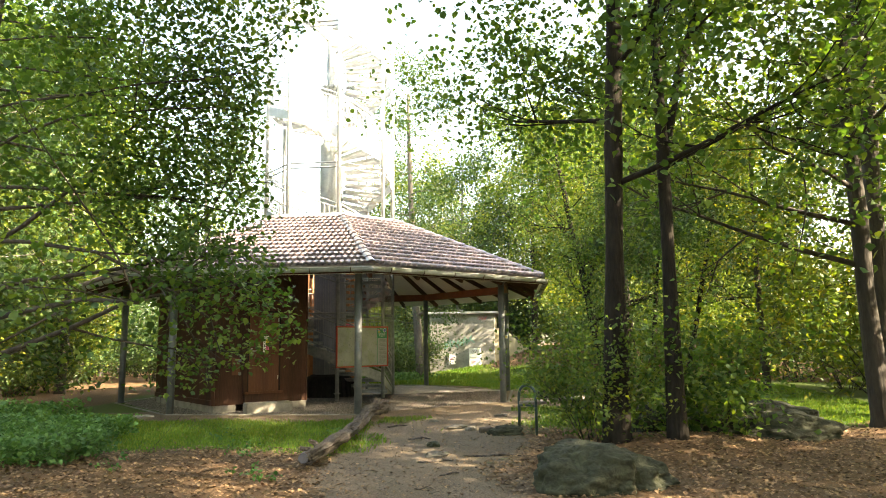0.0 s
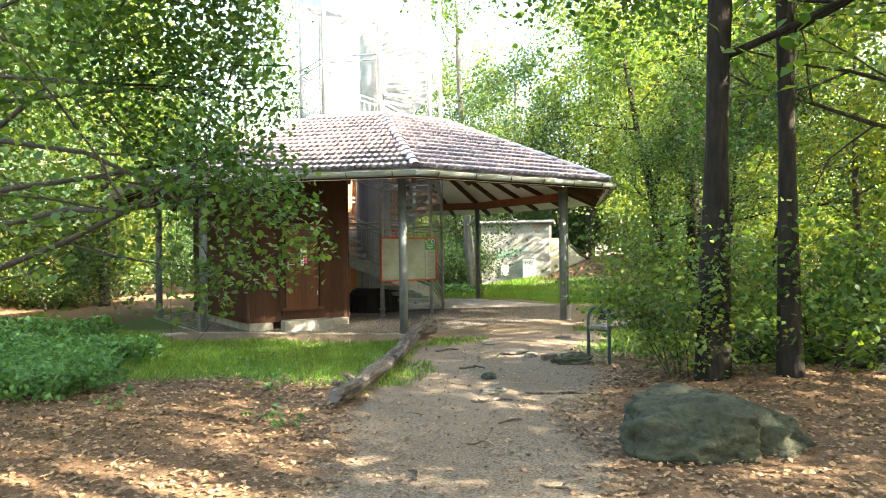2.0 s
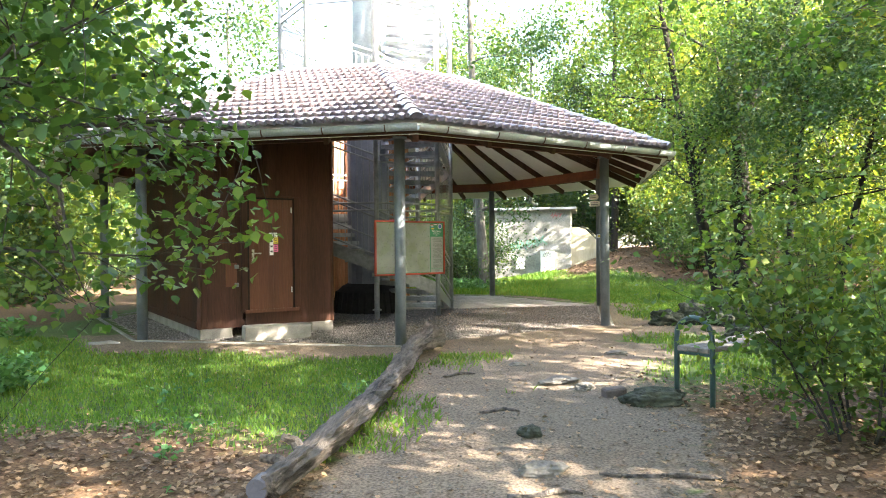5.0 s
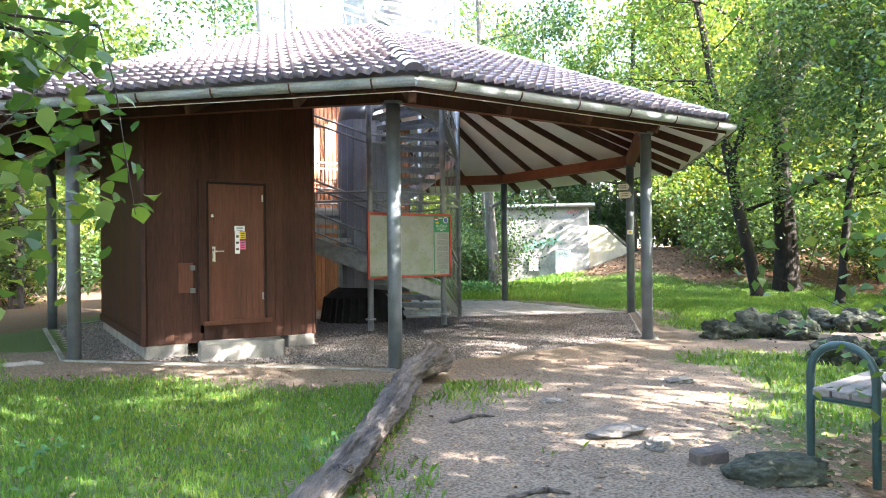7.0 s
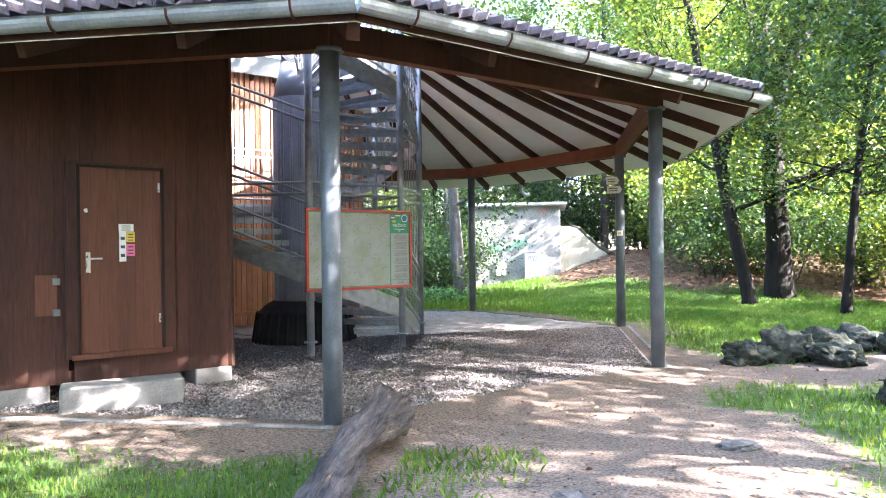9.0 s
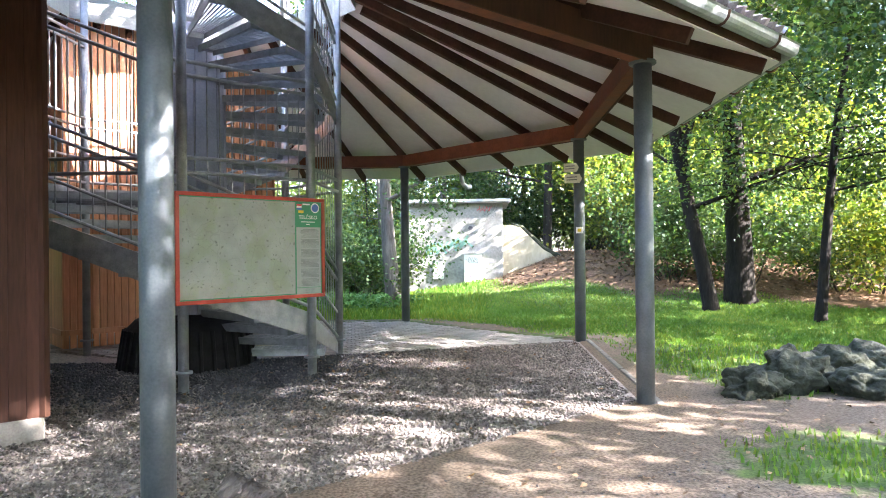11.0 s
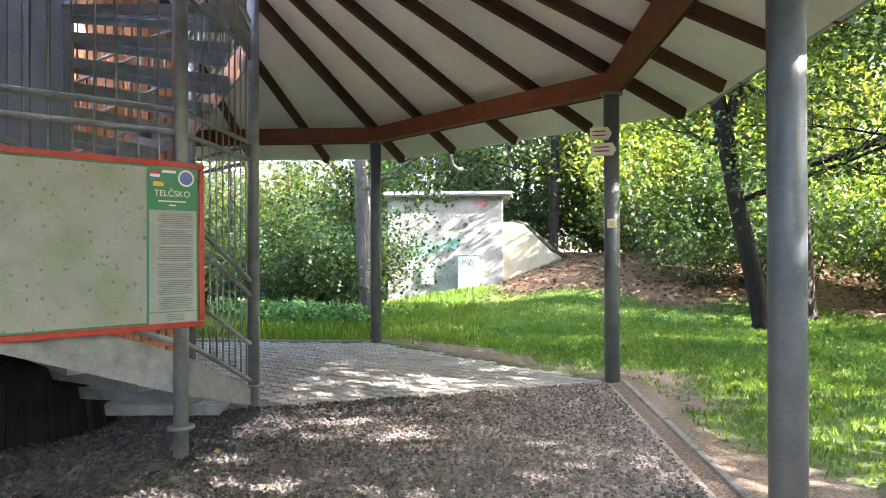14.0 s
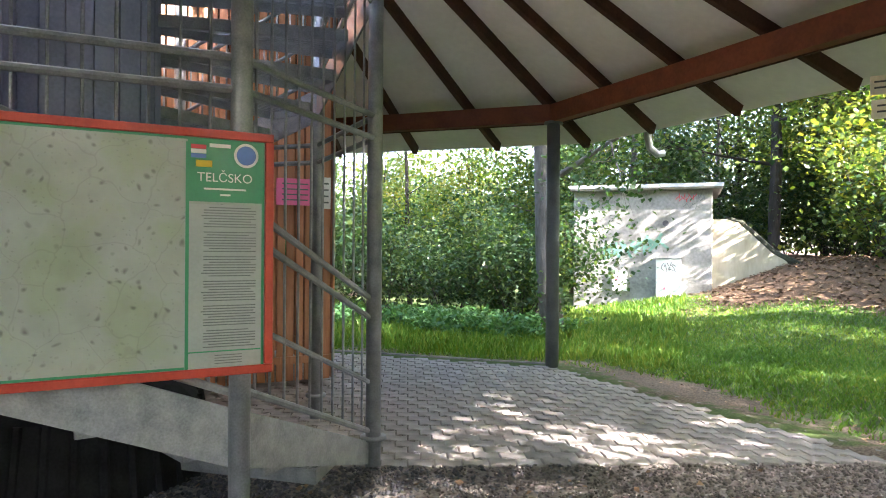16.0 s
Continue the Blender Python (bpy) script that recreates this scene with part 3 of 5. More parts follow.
door_1 = tagged(part("door_1", bm, BOARD_DARK), "closed brown wooden cabin door with stickers", "door", kind="structure")
SEAM = mat("near_black_door_seam", (0.008, 0.005, 0.004), (0.02, 0.011, 0.008), 3, 0.7, 0.2, spec=0.2)
for x, z, w, h in ((-0.421, 1.46, 0.03, 2.02), (0.421, 1.46, 0.03, 2.02), (0, 2.452, 0.81, 0.032)):
    part("door_seal", bm_box(DM @ pose(x, -0.058, z), w, 0.012, h, 0.002), SEAM, door_1, "dark narrow door rebate")
part("door_sill", bm_box(DM @ pose(0, -0.088, 0.445), 1.0, 0.02, 0.06, 0.004), DOOR_WOOD, door_1, "brown wooden sill board")
for i in range(9):
    part("door_board", bm_box(DM @ pose(-0.405 + 0.09 * (i + 0.5), 0.0, 1.455), 0.0886, 0.045, 1.97, 0.0015), DOOR_WOOD, door_1)
bm = bmesh.new()
box(bm, DM @ pose(-0.33, -0.027, 1.43), 0.045, 0.012, 0.22, 0.003)
tube(bm, [DM @ Vector((-0.33, -0.03, 1.47)), DM @ Vector((-0.33, -0.075, 1.47)), DM @ Vector((-0.2, -0.075, 1.47))], 0.011, 8)
part("door_handle", bm, CHROME, door_1, "metal lever handle on a long plate")
part("round_lock", bm_tube([DM @ Vector((-0.345, -0.02, 1.98)), DM @ Vector((-0.345, -0.035, 1.98))], 0.022, 12), CHROME, door_1)
for z in (0.75, 2.2):
    part("hinge", bm_tube([DM @ Vector((0.385, -0.03, z)), DM @ Vector((0.385, -0.03, z + 0.1))], 0.012, 8), CHROME, door_1)
for x, z, w, h, mt in ((0.045, 1.8, 0.15, 0.08, WHITE), (0.01, 1.6, 0.07, 0.33, WHITE), (0.09, 1.7, 0.085, 0.11, YELLOW), (0.09, 1.56, 0.085, 0.13, PINK)):
    st = part("sticker", bm_box(DM @ pose(x, -0.0255, z), w, 0.003, h), mt, door_1)
    for i in range(3):
        part("printed_line", bm_box(DM @ pose(x, -0.028, z - h * 0.3 + i * h * 0.28), w * 0.6, 0.002, h * 0.1), INK_DARK, st)
# faint reflection, laid on as a reddish plate, and sockets beside the door
part("wall_plate", bm_box(DM @ pose(-0.72, -0.03, 1.1), 0.2, 0.012, 0.42, 0.003), DOOR_WOOD, cabin, "faint reddish reflection laid on the wall as a patch")
for z in (0.92, 1.24):
    part("socket", bm_box(DM @ pose(-0.63, -0.045, z), 0.07, 0.03, 0.07, 0.006), INK, cabin)
# stone blocks and step
for c, ln_, dp in ((CL + U * 0.28 + V * 0.22, 0.56, 0.45), (CR - U * 0.2 + V * 0.2, 0.42, 0.45), (CLB - V * 0.3 + U * 0.25, 0.5, 0.5), (CL.lerp(CLB, 0.5) + U * 0.14, 0.28, 4.0)):
    m = Matrix.Translation(c + Vector((0, 0, 0.07))) @ Matrix.Rotation(radians(45), 4, "Z")
    tagged(part("stone_block", bm_box(m, ln_, dp, 0.235, 0.015), CONCRETE), "pale concrete block under the timber cabin", "stone block", group="blocks under the cabin")
m = Matrix.Translation(Vector((-0.05, -5.05, 0.11))) @ Matrix.Rotation(radians(36), 4, "Z")
tagged(part("doorstep", bm_box(m, 1.12, 0.36, 0.27, 0.02), CONCRETE), "pale rough stone doorstep on the gravel", "doorstep")

# ---- slatted hut on the far side of the tower ----
hut = thing("slatted_hut", "orange-brown hut of spaced upright timber slats", "hut")
HA = Vector((0.12, 3.39, 0))
HB, HC, HD = HA - U * 3.5, HA + V * 2.4, HA - U * 3.5 + V * 2.4
for nm, a, b, gp in (("front_wall", HA, HB, 0.02), ("end_wall", HA, HC, 0.006), ("back_wall", HC, HD, 0.006), ("side_wall", HB, HD, 0.006)):
    bm = bmesh.new()
    beam(bm, a + Vector((0, 0, 0.3)), b + Vector((0, 0, 0.3)), 0.03, 0.08)
    w = part(nm, bm, BOARD_RED, hut, "orange-brown wall of upright slats")
    part("rail", bm_box(along(a + Vector((0, 0, 2.2)), b + Vector((0, 0, 2.2))), (b - a).length, 0.03, 0.08), BOARD_RED, w)
    off = (b - a).cross(Vector((0, 0, 1))).normalized() * 0.03
    hut_wall(w, a + off, b + off, 0.06, 4.6, BOARD_RED, 0.105, gp, 0.022, tops=under_roof)
pm = Matrix((U, V, Vector((0, 0, 1)))).transposed().to_4x4()
pm.translation = HA
for x, z, w, h, mt in ((-0.45, 2.2, 0.42, 0.3, PINK), (-0.12, 2.2, 0.16, 0.36, WHITE), (-0.8, 2.15, 0.2, 0.26, WHITE)):
    s = part("notice", bm_box(pm @ pose(x, -0.075, z), w, 0.006, h), mt, hut, "printed notice on the slats")
    for i in range(4):
        part("printed_line", bm_box(pm @ pose(x, -0.08, z - h * 0.3 + i * h * 0.2), w * 0.7, 0.003, h * 0.05), INK, s)

# ---- lookout tower with its spiral stair ----
tower = thing("lookout_tower", "steel lookout tower with a spiral stair round a column", "tower")
COL_R, ST_R, TOWER_TOP = 0.5, 2.05, 15.5
n = 20
bm = bmesh.new()
tube(bm, [(0, 0, 0.3), (0, 0, 4.12)], COL_R - 0.012, 20)
part("upper_column", bm_tube([(0, 0, 4.7), (0, 0, 8.1), (0, 0, 8.3), (0, 0, TOWER_TOP)], [0.36, 0.36, 0.18, 0.18], 28), ZINC, tower, "pale galvanised upper column", smooth=True)
part("column_cone", bm_tube([(0, 0, 4.12), (0, 0, 4.75)], [COL_R + 0.005, 0.36], 28), COLUMN, tower, "blue-grey sheet-metal cone", smooth=True)
crown = part("crown_plate", bm_tube([(0, 0, 9.8), (0, 0, 10.05), (0, 0, 10.1)], [0.2, 0.36, 0.36], 24), ZINC, tower, "flared ribbed plate round the thin column")
for k in range(16):
    part("rib", bm_tube([polar(0.22, 22.5 * k, 9.8), polar(0.38, 22.5 * k, 10.1)], 0.014, 5), STEEL_DARK, crown)
column = part("column", bm, COLUMN, tower, "blue-grey column clad in upright sheet-metal strips")
for k in range(n):
    a0, a1 = 360 / n * k, 360 / n * (k + 1)
    m = along(polar(COL_R, a0), polar(COL_R, a1))
    m.translation.z = 2.2
    part("strip", bm_box(m, (polar(COL_R, a0) - polar(COL_R, a1)).length - 0.008, 0.02, 3.84), COLUMN, column)
bm = bmesh.new()
tube(bm, [(0, 0, -0.05), (0, 0, 0.08), (0, 0, 0.5), (0, 0, 0.62), (0, 0, 0.7)], [0.86, 0.86, 0.78, 0.66, 0.5], 32)
column_base = part("column_base", bm, RUBBER, tower, "black ribbed flared column base")
for k in range(32):
    part("rib", bm_tube([polar(0.87, k * 11.25, 0.0), polar(0.79, k * 11.25, 0.5)], 0.03, 6), RUBBER, column_base)
post_me = None
for k, a in enumerate(CORNERS):
    if post_me is None:
        bm = bmesh.new()
        tube(bm, [(0, 0, -0.1), (0, 0, 5.3)], 0.055, 14)
        tube(bm, [(0, 0, 0.2), (0, 0, 0.225)], 0.095, 14)
        post_me = mesh_of("stair_post", bm, True)
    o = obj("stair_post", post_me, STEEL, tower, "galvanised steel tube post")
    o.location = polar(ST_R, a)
    part("upper_post", bm_tube([polar(ST_R, a, 5.3), polar(ST_R, a, TOWER_TOP)], 0.062, 12), STEEL_GLARE, tower, "galvanised upper post, coloured pale for sun glare", smooth=True)
RISE = 0.19
START = 22.5


def stair_z(deg):
    """Height of the stair's slope that many degrees round from its start; a quarter of each turn is a level landing."""
    full, part_turn = divmod(deg, 360)
    return (full * 270 + min(part_turn, 180) + max(0, part_turn - 270)) / 15 * RISE


tread_me = None
n_tread = 84
for i in range(n_tread):
    if tread_me is None:
        bm = bmesh.new()
        w0, w1 = 0.12, 0.3
        x0, x1 = COL_R - 0.02, 1.82
        for zz, hh in ((-0.02, 0.04),):
            v = [(x0, -w0), (x1, -w1), (x1, w1 * 0.75), (x0, w0 * 0.75)]
            for p, q in zip(v, v[1:] + v[:1]):
                beam(bm, (*p, -0.045), (*q, -0.045), 0.012, 0.09)
            for j in range(9):
                f = (j + 0.5) / 9
                beam(bm, (x0, -w0 + f * 1.75 * w0, -0.012), (x1, -w1 + f * 1.75 * w1, -0.012), 0.01, 0.025)
            for j in range(12):
                f = (j + 0.5) / 12
                x = x0 + (x1 - x0) * f
                wa = w0 + (w1 - w0) * f
                beam(bm, (x, -wa, -0.006), (x, wa * 0.75, -0.006), 0.006, 0.014)
        tread_me = mesh_of("tread", bm)
        upper_me = tread_me.copy()
    o = obj("tread", tread_me if i < 30 else upper_me, STEEL if i < 30 else STEEL_GLARE, tower, "galvanised grating stair tread")
    o.matrix_basis = pose(0, 0, stair_z(15 * i + 15), 0, 0, START - 15 * (i + 0.5) - 4)
bal_me, rail_me = None, None
n_sector = 28
for s in range(n_sector):
    a0, a1 = START - 45 * s, START - 45 * (s + 1)
    p, q = polar(ST_R - 0.02, a0), polar(ST_R - 0.02, a1)
    z0, z1 = stair_z(45 * s), stair_z(45 * (s + 1))
    d = (q - p).normalized()
    bm = bmesh.new()
    # stringer plate with a vertical foot
    for sgn in (1,):
        vs = []
        for off in (-0.008, 0.008):
            nrm = polar(off, (a0 + a1) / 2)
            vs.append([bm.verts.new(v + nrm) for v in (p + Vector((0, 0, max(0.02, z0 - 0.12))), q + Vector((0, 0, z1 - 0.12)), q + Vector((0, 0, z1 + 0.18)), p + Vector((0, 0, z0 + 0.18)))])
        bm.faces.new(vs[0])
        bm.faces.new(vs[1][::-1])
        for i in range(4):
            bm.faces.new((vs[0][i], vs[1][i], vs[1][(i + 1) % 4], vs[0][(i + 1) % 4]))
        bmesh.ops.recalc_face_normals(bm, faces=bm.faces)
    part("stringer", bm, STEEL if s < 10 else STEEL_GLARE, tower, "galvanised steel stair stringer plate")
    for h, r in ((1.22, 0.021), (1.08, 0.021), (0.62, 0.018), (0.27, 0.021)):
        part("handrail", bm_tube([p + d * 0.04 + Vector((0, 0, z0 + h)), q - d * 0.04 + Vector((0, 0, z1 + h))], r, 8), STEEL if s < 9 else STEEL_GLARE, tower, "galvanised tube rail")
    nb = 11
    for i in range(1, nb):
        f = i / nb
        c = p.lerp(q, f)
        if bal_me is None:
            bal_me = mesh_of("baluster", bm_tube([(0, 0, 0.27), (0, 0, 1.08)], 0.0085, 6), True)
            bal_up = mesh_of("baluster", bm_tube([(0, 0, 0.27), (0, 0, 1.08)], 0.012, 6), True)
        o = obj("baluster", bal_me if s < 10 else bal_up, STEEL if s < 10 else STEEL_GLARE, tower)
        o.location = c + Vector((0, 0, z0 + (z1 - z0) * f))
        if s < 5:
            zc = z0 + (z1 - z0) * f
            part("guard_bar", bm_tube([c + Vector((0, 0, zc + 1.22)), c + Vector((0, 0, max(3.41, zc + 2.27)))], 0.0085, 6), STEEL, tower)
    if s < 5:
        for h in (2.27, 2.42):
            part("guard_rail", bm_tube([p + d * 0.04 + Vector((0, 0, max(1.14, z0) + h)), q - d * 0.04 + Vector((0, 0, max(1.14, z1) + h))], 0.021, 8), STEEL, tower, "galvanised upper guard rail")
# level double tubes that tie the posts
for z in (2.36, 2.52, 6.9, 7.05, 11.4, 11.55):
    for k in range(8):
        p, q = polar(ST_R, CORNERS[k], z), polar(ST_R, CORNERS[k] + 45, z)
        if z < 3 and k in (4, 5, 6):
            continue
        part("tie_tube", bm_tube([p, q], 0.022, 8), STEEL, tower)
# ---- map board on the stair posts ----
BL, BR = Vector((0.79, -2.12, 0)), Vector((2.01, -0.7, 0))
bd = (BR - BL).normalized()
bn = Vector((bd.y, -bd.x, 0))
BM = Matrix((bd, -bn, Vector((0, 0, 1)))).transposed().to_4x4()
BM.translation = (BL + BR) / 2 + Vector((0, 0, 1.54)) + bn * 0.03
BW, BH = (BR - BL).length, 1.19
map_board = thing("map_board", "framed hiking map board with a red frame on stair posts", "information board")
part("panel", bm_box(BM, BW - 0.02, 0.02, BH - 0.02), MAP, map_board, "faded printed area map behind glass")
for x, z, w, h in ((0, BH / 2 - 0.02, BW, 0.042), (0, -BH / 2 + 0.02, BW, 0.042), (-BW / 2 + 0.02, 0, 0.042, BH - 0.084), (BW / 2 - 0.02, 0, 0.042, BH - 0.084)):
    part("frame_bar", bm_box(BM @ pose(x, -0.006, z), w, 0.042, h, 0.004), FRAME_RED, map_board, "red painted frame bar")


def printed(name, x, z, w, h, mt, depth=0.0, parent=None):
    return part(name, bm_box(BM @ pose(x, -0.0115 - depth, z), w, 0.002, h), mt, parent or map_board)


RX = BW / 2 - 0.045
for x, z, w, h in ((-0.16, BH / 2 - 0.047, BW - 0.4, 0.012), (-0.16, -BH / 2 + 0.047, BW - 0.4, 0.012)):
    printed("green_line", x, z, w, h, GREEN)
printed("green_header", RX - 0.182, BH / 2 - 0.195, 0.364, 0.305, GREEN, 0.001)
printed("text_column", RX - 0.19, -0.16, 0.37, BH - 0.4, PAPER, 0.0015)
printed("green_line", RX - 0.365, -0.02, 0.016, BH - 0.09, GREEN, 0.003)
printed("green_line", RX - 0.006, -0.02, 0.012, BH - 0.09, GREEN, 0.003)
for i in range(52):
    z = 0.22 - i * 0.0132
    if i % 9 == 8:
        continue
    printed("text_line", RX - 0.165 - (0.01 if i % 7 == 3 else 0), z, 0.25 - 0.05 * ((i * 37) % 5 == 0), 0.005, INK, 0.003)
printed("rule", RX - 0.19, -0.475, 0.35, 0.006, GREEN, 0.003)
for i in range(4):
    printed("text_line", RX - 0.17, -0.495 - i * 0.013, 0.13, 0.004, INK, 0.003)
bm = bmesh.new()
tube(bm, [BM @ Vector((RX - 0.09, -0.014, BH / 2 - 0.115)), BM @ Vector((RX - 0.09, -0.017, BH / 2 - 0.115))], 0.06, 24)
part("round_badge", bm, WHITE, map_board)
bm = bmesh.new()
tube(bm, [BM @ Vector((RX - 0.09, -0.0165, BH / 2 - 0.115)), BM @ Vector((RX - 0.09, -0.0185, BH / 2 - 0.115))], 0.047, 24)
part("round_badge", bm, BLUE, map_board)
for i, mt in enumerate((RED, WHITE, BLUE)):
    printed("trail_mark", RX - 0.315, BH / 2 - 0.085 - i * 0.022, 0.07, 0.02, mt, 0.003)
printed("trail_mark", RX - 0.29, BH / 2 - 0.165, 0.075, 0.032, YELLOW, 0.003)
printed("trail_mark", RX - 0.215, BH / 2 - 0.075, 0.1, 0.018, WHITE, 0.003)
for i, w in enumerate((0.2, 0.05)):
    printed("text_line", RX - 0.19, BH / 2 - 0.285 - i * 0.028, w, 0.009, WHITE, 0.003)
title = bpy.data.curves.new("title", "FONT")
title.body, title.size, title.align_x, title.extrude = "TELČSKO", 0.062, "CENTER", 0.0008
title.materials.append(WHITE)
t_ob = new("title", title)
t_ob.parent = map_board
t_ob.matrix_basis = BM @ pose(RX - 0.19, -0.0155, BH / 2 - 0.25, 90, 0, 0)
for sx in (-0.6, 0.62):
    part("clamp", bm_box(BM @ pose(sx, 0.03, 0.4), 0.1, 0.04, 0.05), STEEL, map_board)
    part("clamp", bm_box(BM @ pose(sx, 0.03, -0.4), 0.1, 0.04, 0.05), STEEL, map_board)

# ---- small signs on a post ----
P3 = POSTS[2]
to_eye = Vector((-0.25, -1, 0)).normalized()
SM = Matrix((Vector((-to_eye.y, to_eye.x, 0)), -to_eye, Vector((0, 0, 1)))).transposed().to_4x4()
SM.translation = P3 + to_eye * 0.1
for z, x, w, h, mt, lb in ((2.82, -0.11, 0.24, 0.14, CREAM, "cream trail arrow sign on a steel post"), (2.64, -0.08, 0.28, 0.14, CREAM, "cream trail arrow sign on a steel post"), (1.8, 0.01, 0.11, 0.1, WHITE, "small white and yellow trail mark on a steel post")):
    bm = bmesh.new()
    pts = [(-w / 2, -h / 2), (w / 2 - 0.04, -h / 2), (w / 2, 0), (w / 2 - 0.04, h / 2), (-w / 2, h / 2)] if mt is CREAM else [(-w / 2, -h / 2), (w / 2, -h / 2), (w / 2, h / 2), (-w / 2, h / 2)]
    fr = [bm.verts.new(SM @ Vector((x + a, -0.012, z + b))) for a, b in pts]
    bk = [bm.verts.new(SM @ Vector((x + a, 0.012, z + b))) for a, b in pts]
    bm.faces.new(fr)
    bm.faces.new(bk[::-1])
    for i in range(len(pts)):
        bm.faces.new((fr[i], bk[i], bk[(i + 1) % len(pts)], fr[(i + 1) % len(pts)]))
    bmesh.ops.recalc_face_normals(bm, faces=bm.faces)
    s = tagged(part("trail_sign", bm, mt), lb, "sign", group="trail signs")
    if mt is CREAM:
        for i in range(2):
            part("text_line", bm_box(SM @ pose(x - 0.02, -0.0135, z + 0.025 - 0.045 * i), w * 0.6, 0.002, 0.014), INK_DARK, s)
    else:
        part("trail_mark", bm_box(SM @ pose(x, -0.0135, z), w * 0.5, 0.002, h * 0.5), YELLOW, s)


# ---- plants ----
def grow(rng, p, d, length, radius, depth, limbs, tips, up=0.15, spread=0.75):
    """A limb that bends as it goes, with smaller limbs off it; tips gathers the twigs that carry leaves."""
    steps = 5
    pts, rad = [p], [radius]
    for i in range(steps):
        d = d + np.array([*rng.normal(0, 0.13, 2), rng.normal(0, 0.09) + up * 0.25])
        d = d / np.linalg.norm(d)
        p = p + d * length / steps
        pts.append(p)
        rad.append(radius * (1 - 0.7 * (i + 1) / steps))
        if depth > 0 and i >= 1:
            for _ in range(2 if i > 1 else 1):
                side = d + rng.normal(0, spread, 3)
                side /= np.linalg.norm(side)
                grow(rng, p, side, length * rng.uniform(0.45, 0.7), rad[-1] * 0.6, depth - 1, limbs, tips, up, spread)
    limbs.append((pts, rad))
    if depth <= 1:
        tips.append(np.array(pts[1:]))


def leaves_on(rng, tips, n, size, reach):
    pts = np.concatenate(tips)
    c = pts[rng.integers(0, len(pts), n)] + rng.normal(0, reach, (n, 3))
    return c


def tree(name, seed, tall, radius, first, n_leaf, leaf_size, material, bark, label, lean=(0, 0), limbs_n=9, limb=3.0, reach=0.35, depth=2, fork=0.0, dirs=None, up=0.15, at=(0, 0), keep=None, round_leaf=False, low=0.6):
    """A tapered trunk, limbs from the height first upwards, and a crown of single leaves."""
    rng = np.random.default_rng(seed)
    top = thing(name, label, "tree")
    pts, rad = [], []
    p = np.array([0.0, 0.0, -0.25])
    for i in range(9):
        f = i / 8
        pts.append(p + np.array([lean[0] * f + 0.1 * math.sin(3 * f + seed), lean[1] * f + 0.1 * math.sin(2.3 * f + 2 * seed), tall * f]))
        rad.append(radius * (1.45 if i == 0 else 1 - 0.72 * f))
    bm = bmesh.new()
    # root flare, then the stem
    pts.insert(1, pts[0] + np.array([0, 0, 0.45]))
    rad.insert(1, radius * 1.08)
    tube(bm, pts, rad, 14)
    for v in bm.verts:
        a = math.atan2(v.co.y, v.co.x)
        w = noise.noise(v.co * 1.7 + Vector((seed, 0, 0))) * 0.1 * radius / 0.2
        v.co.x += math.cos(a) * w
        v.co.y += math.sin(a) * w
    part("trunk", bm, bark, top, smooth=True)
    limbs, tips = [], []
    if fork:
        crotch = np.array(pts[4])
        grow(rng, crotch, np.array([0.28, 0.05, 1.0]), tall - crotch[2], radius * 0.62, 1, limbs, tips, up=0.3, spread=0.5)
    for k in range(limbs_n):
        f = (first + (tall - first) * (k / max(1, limbs_n - 1)) ** 0.9) / tall
        f = min(f, 0.97)
        i = f * 8
        j = min(int(i), 7)
        A, B = np.array(pts[j + 1]), np.array(pts[min(j + 2, 9)])
        p0 = A + (B - A) * (i - j)
        a = k * 2.4 + rng.uniform(-0.5, 0.5)
        if dirs:
            a = radians(dirs[k % len(dirs)]) + rng.uniform(-0.25, 0.25)
        d = np.array([math.cos(a), math.sin(a), rng.uniform(0.05, 0.5)])
        grow(rng, p0, d / np.linalg.norm(d), limb * (1.15 - 0.6 * f) * rng.uniform(0.8, 1.2), max(0.02, radius * 0.36 * (1.1 - f)), depth, limbs, tips, up)
    if keep:
        def free(q):
            ok = [bool(keep(c[0] + at[0], c[1] + at[1], c[2])) for c in q] + [False]
            return ok.index(False)

        limbs = [(q[:free(q)], r[:free(q)]) for q, r in limbs if free(q) > 1]
        held = [t[:free(t)] for t in tips if free(t) > 0]
        n_leaf = int(n_leaf * sum(len(t) for t in held) / sum(len(t) for t in tips))
        tips = held
    bm = bmesh.new()
    for q, r in limbs:
        tube(bm, q, r, 5 if r[0] < 0.03 else 7, caps=False)
    part("branchwork", bm, bark, top, smooth=True)
    c = leaves_on(rng, tips, n_leaf, leaf_size, reach)
    c = c[c[:, 2] > low]
    if keep:
        c = c[keep(c[:, 0] + at[0], c[:, 1] + at[1], c[:, 2])]
    obj("crown", quads("crown", leaf_quads(rng, c, leaf_size, round_leaf=round_leaf)), material, top)
    if at != (0, 0):
        put(top, *at)
    return top


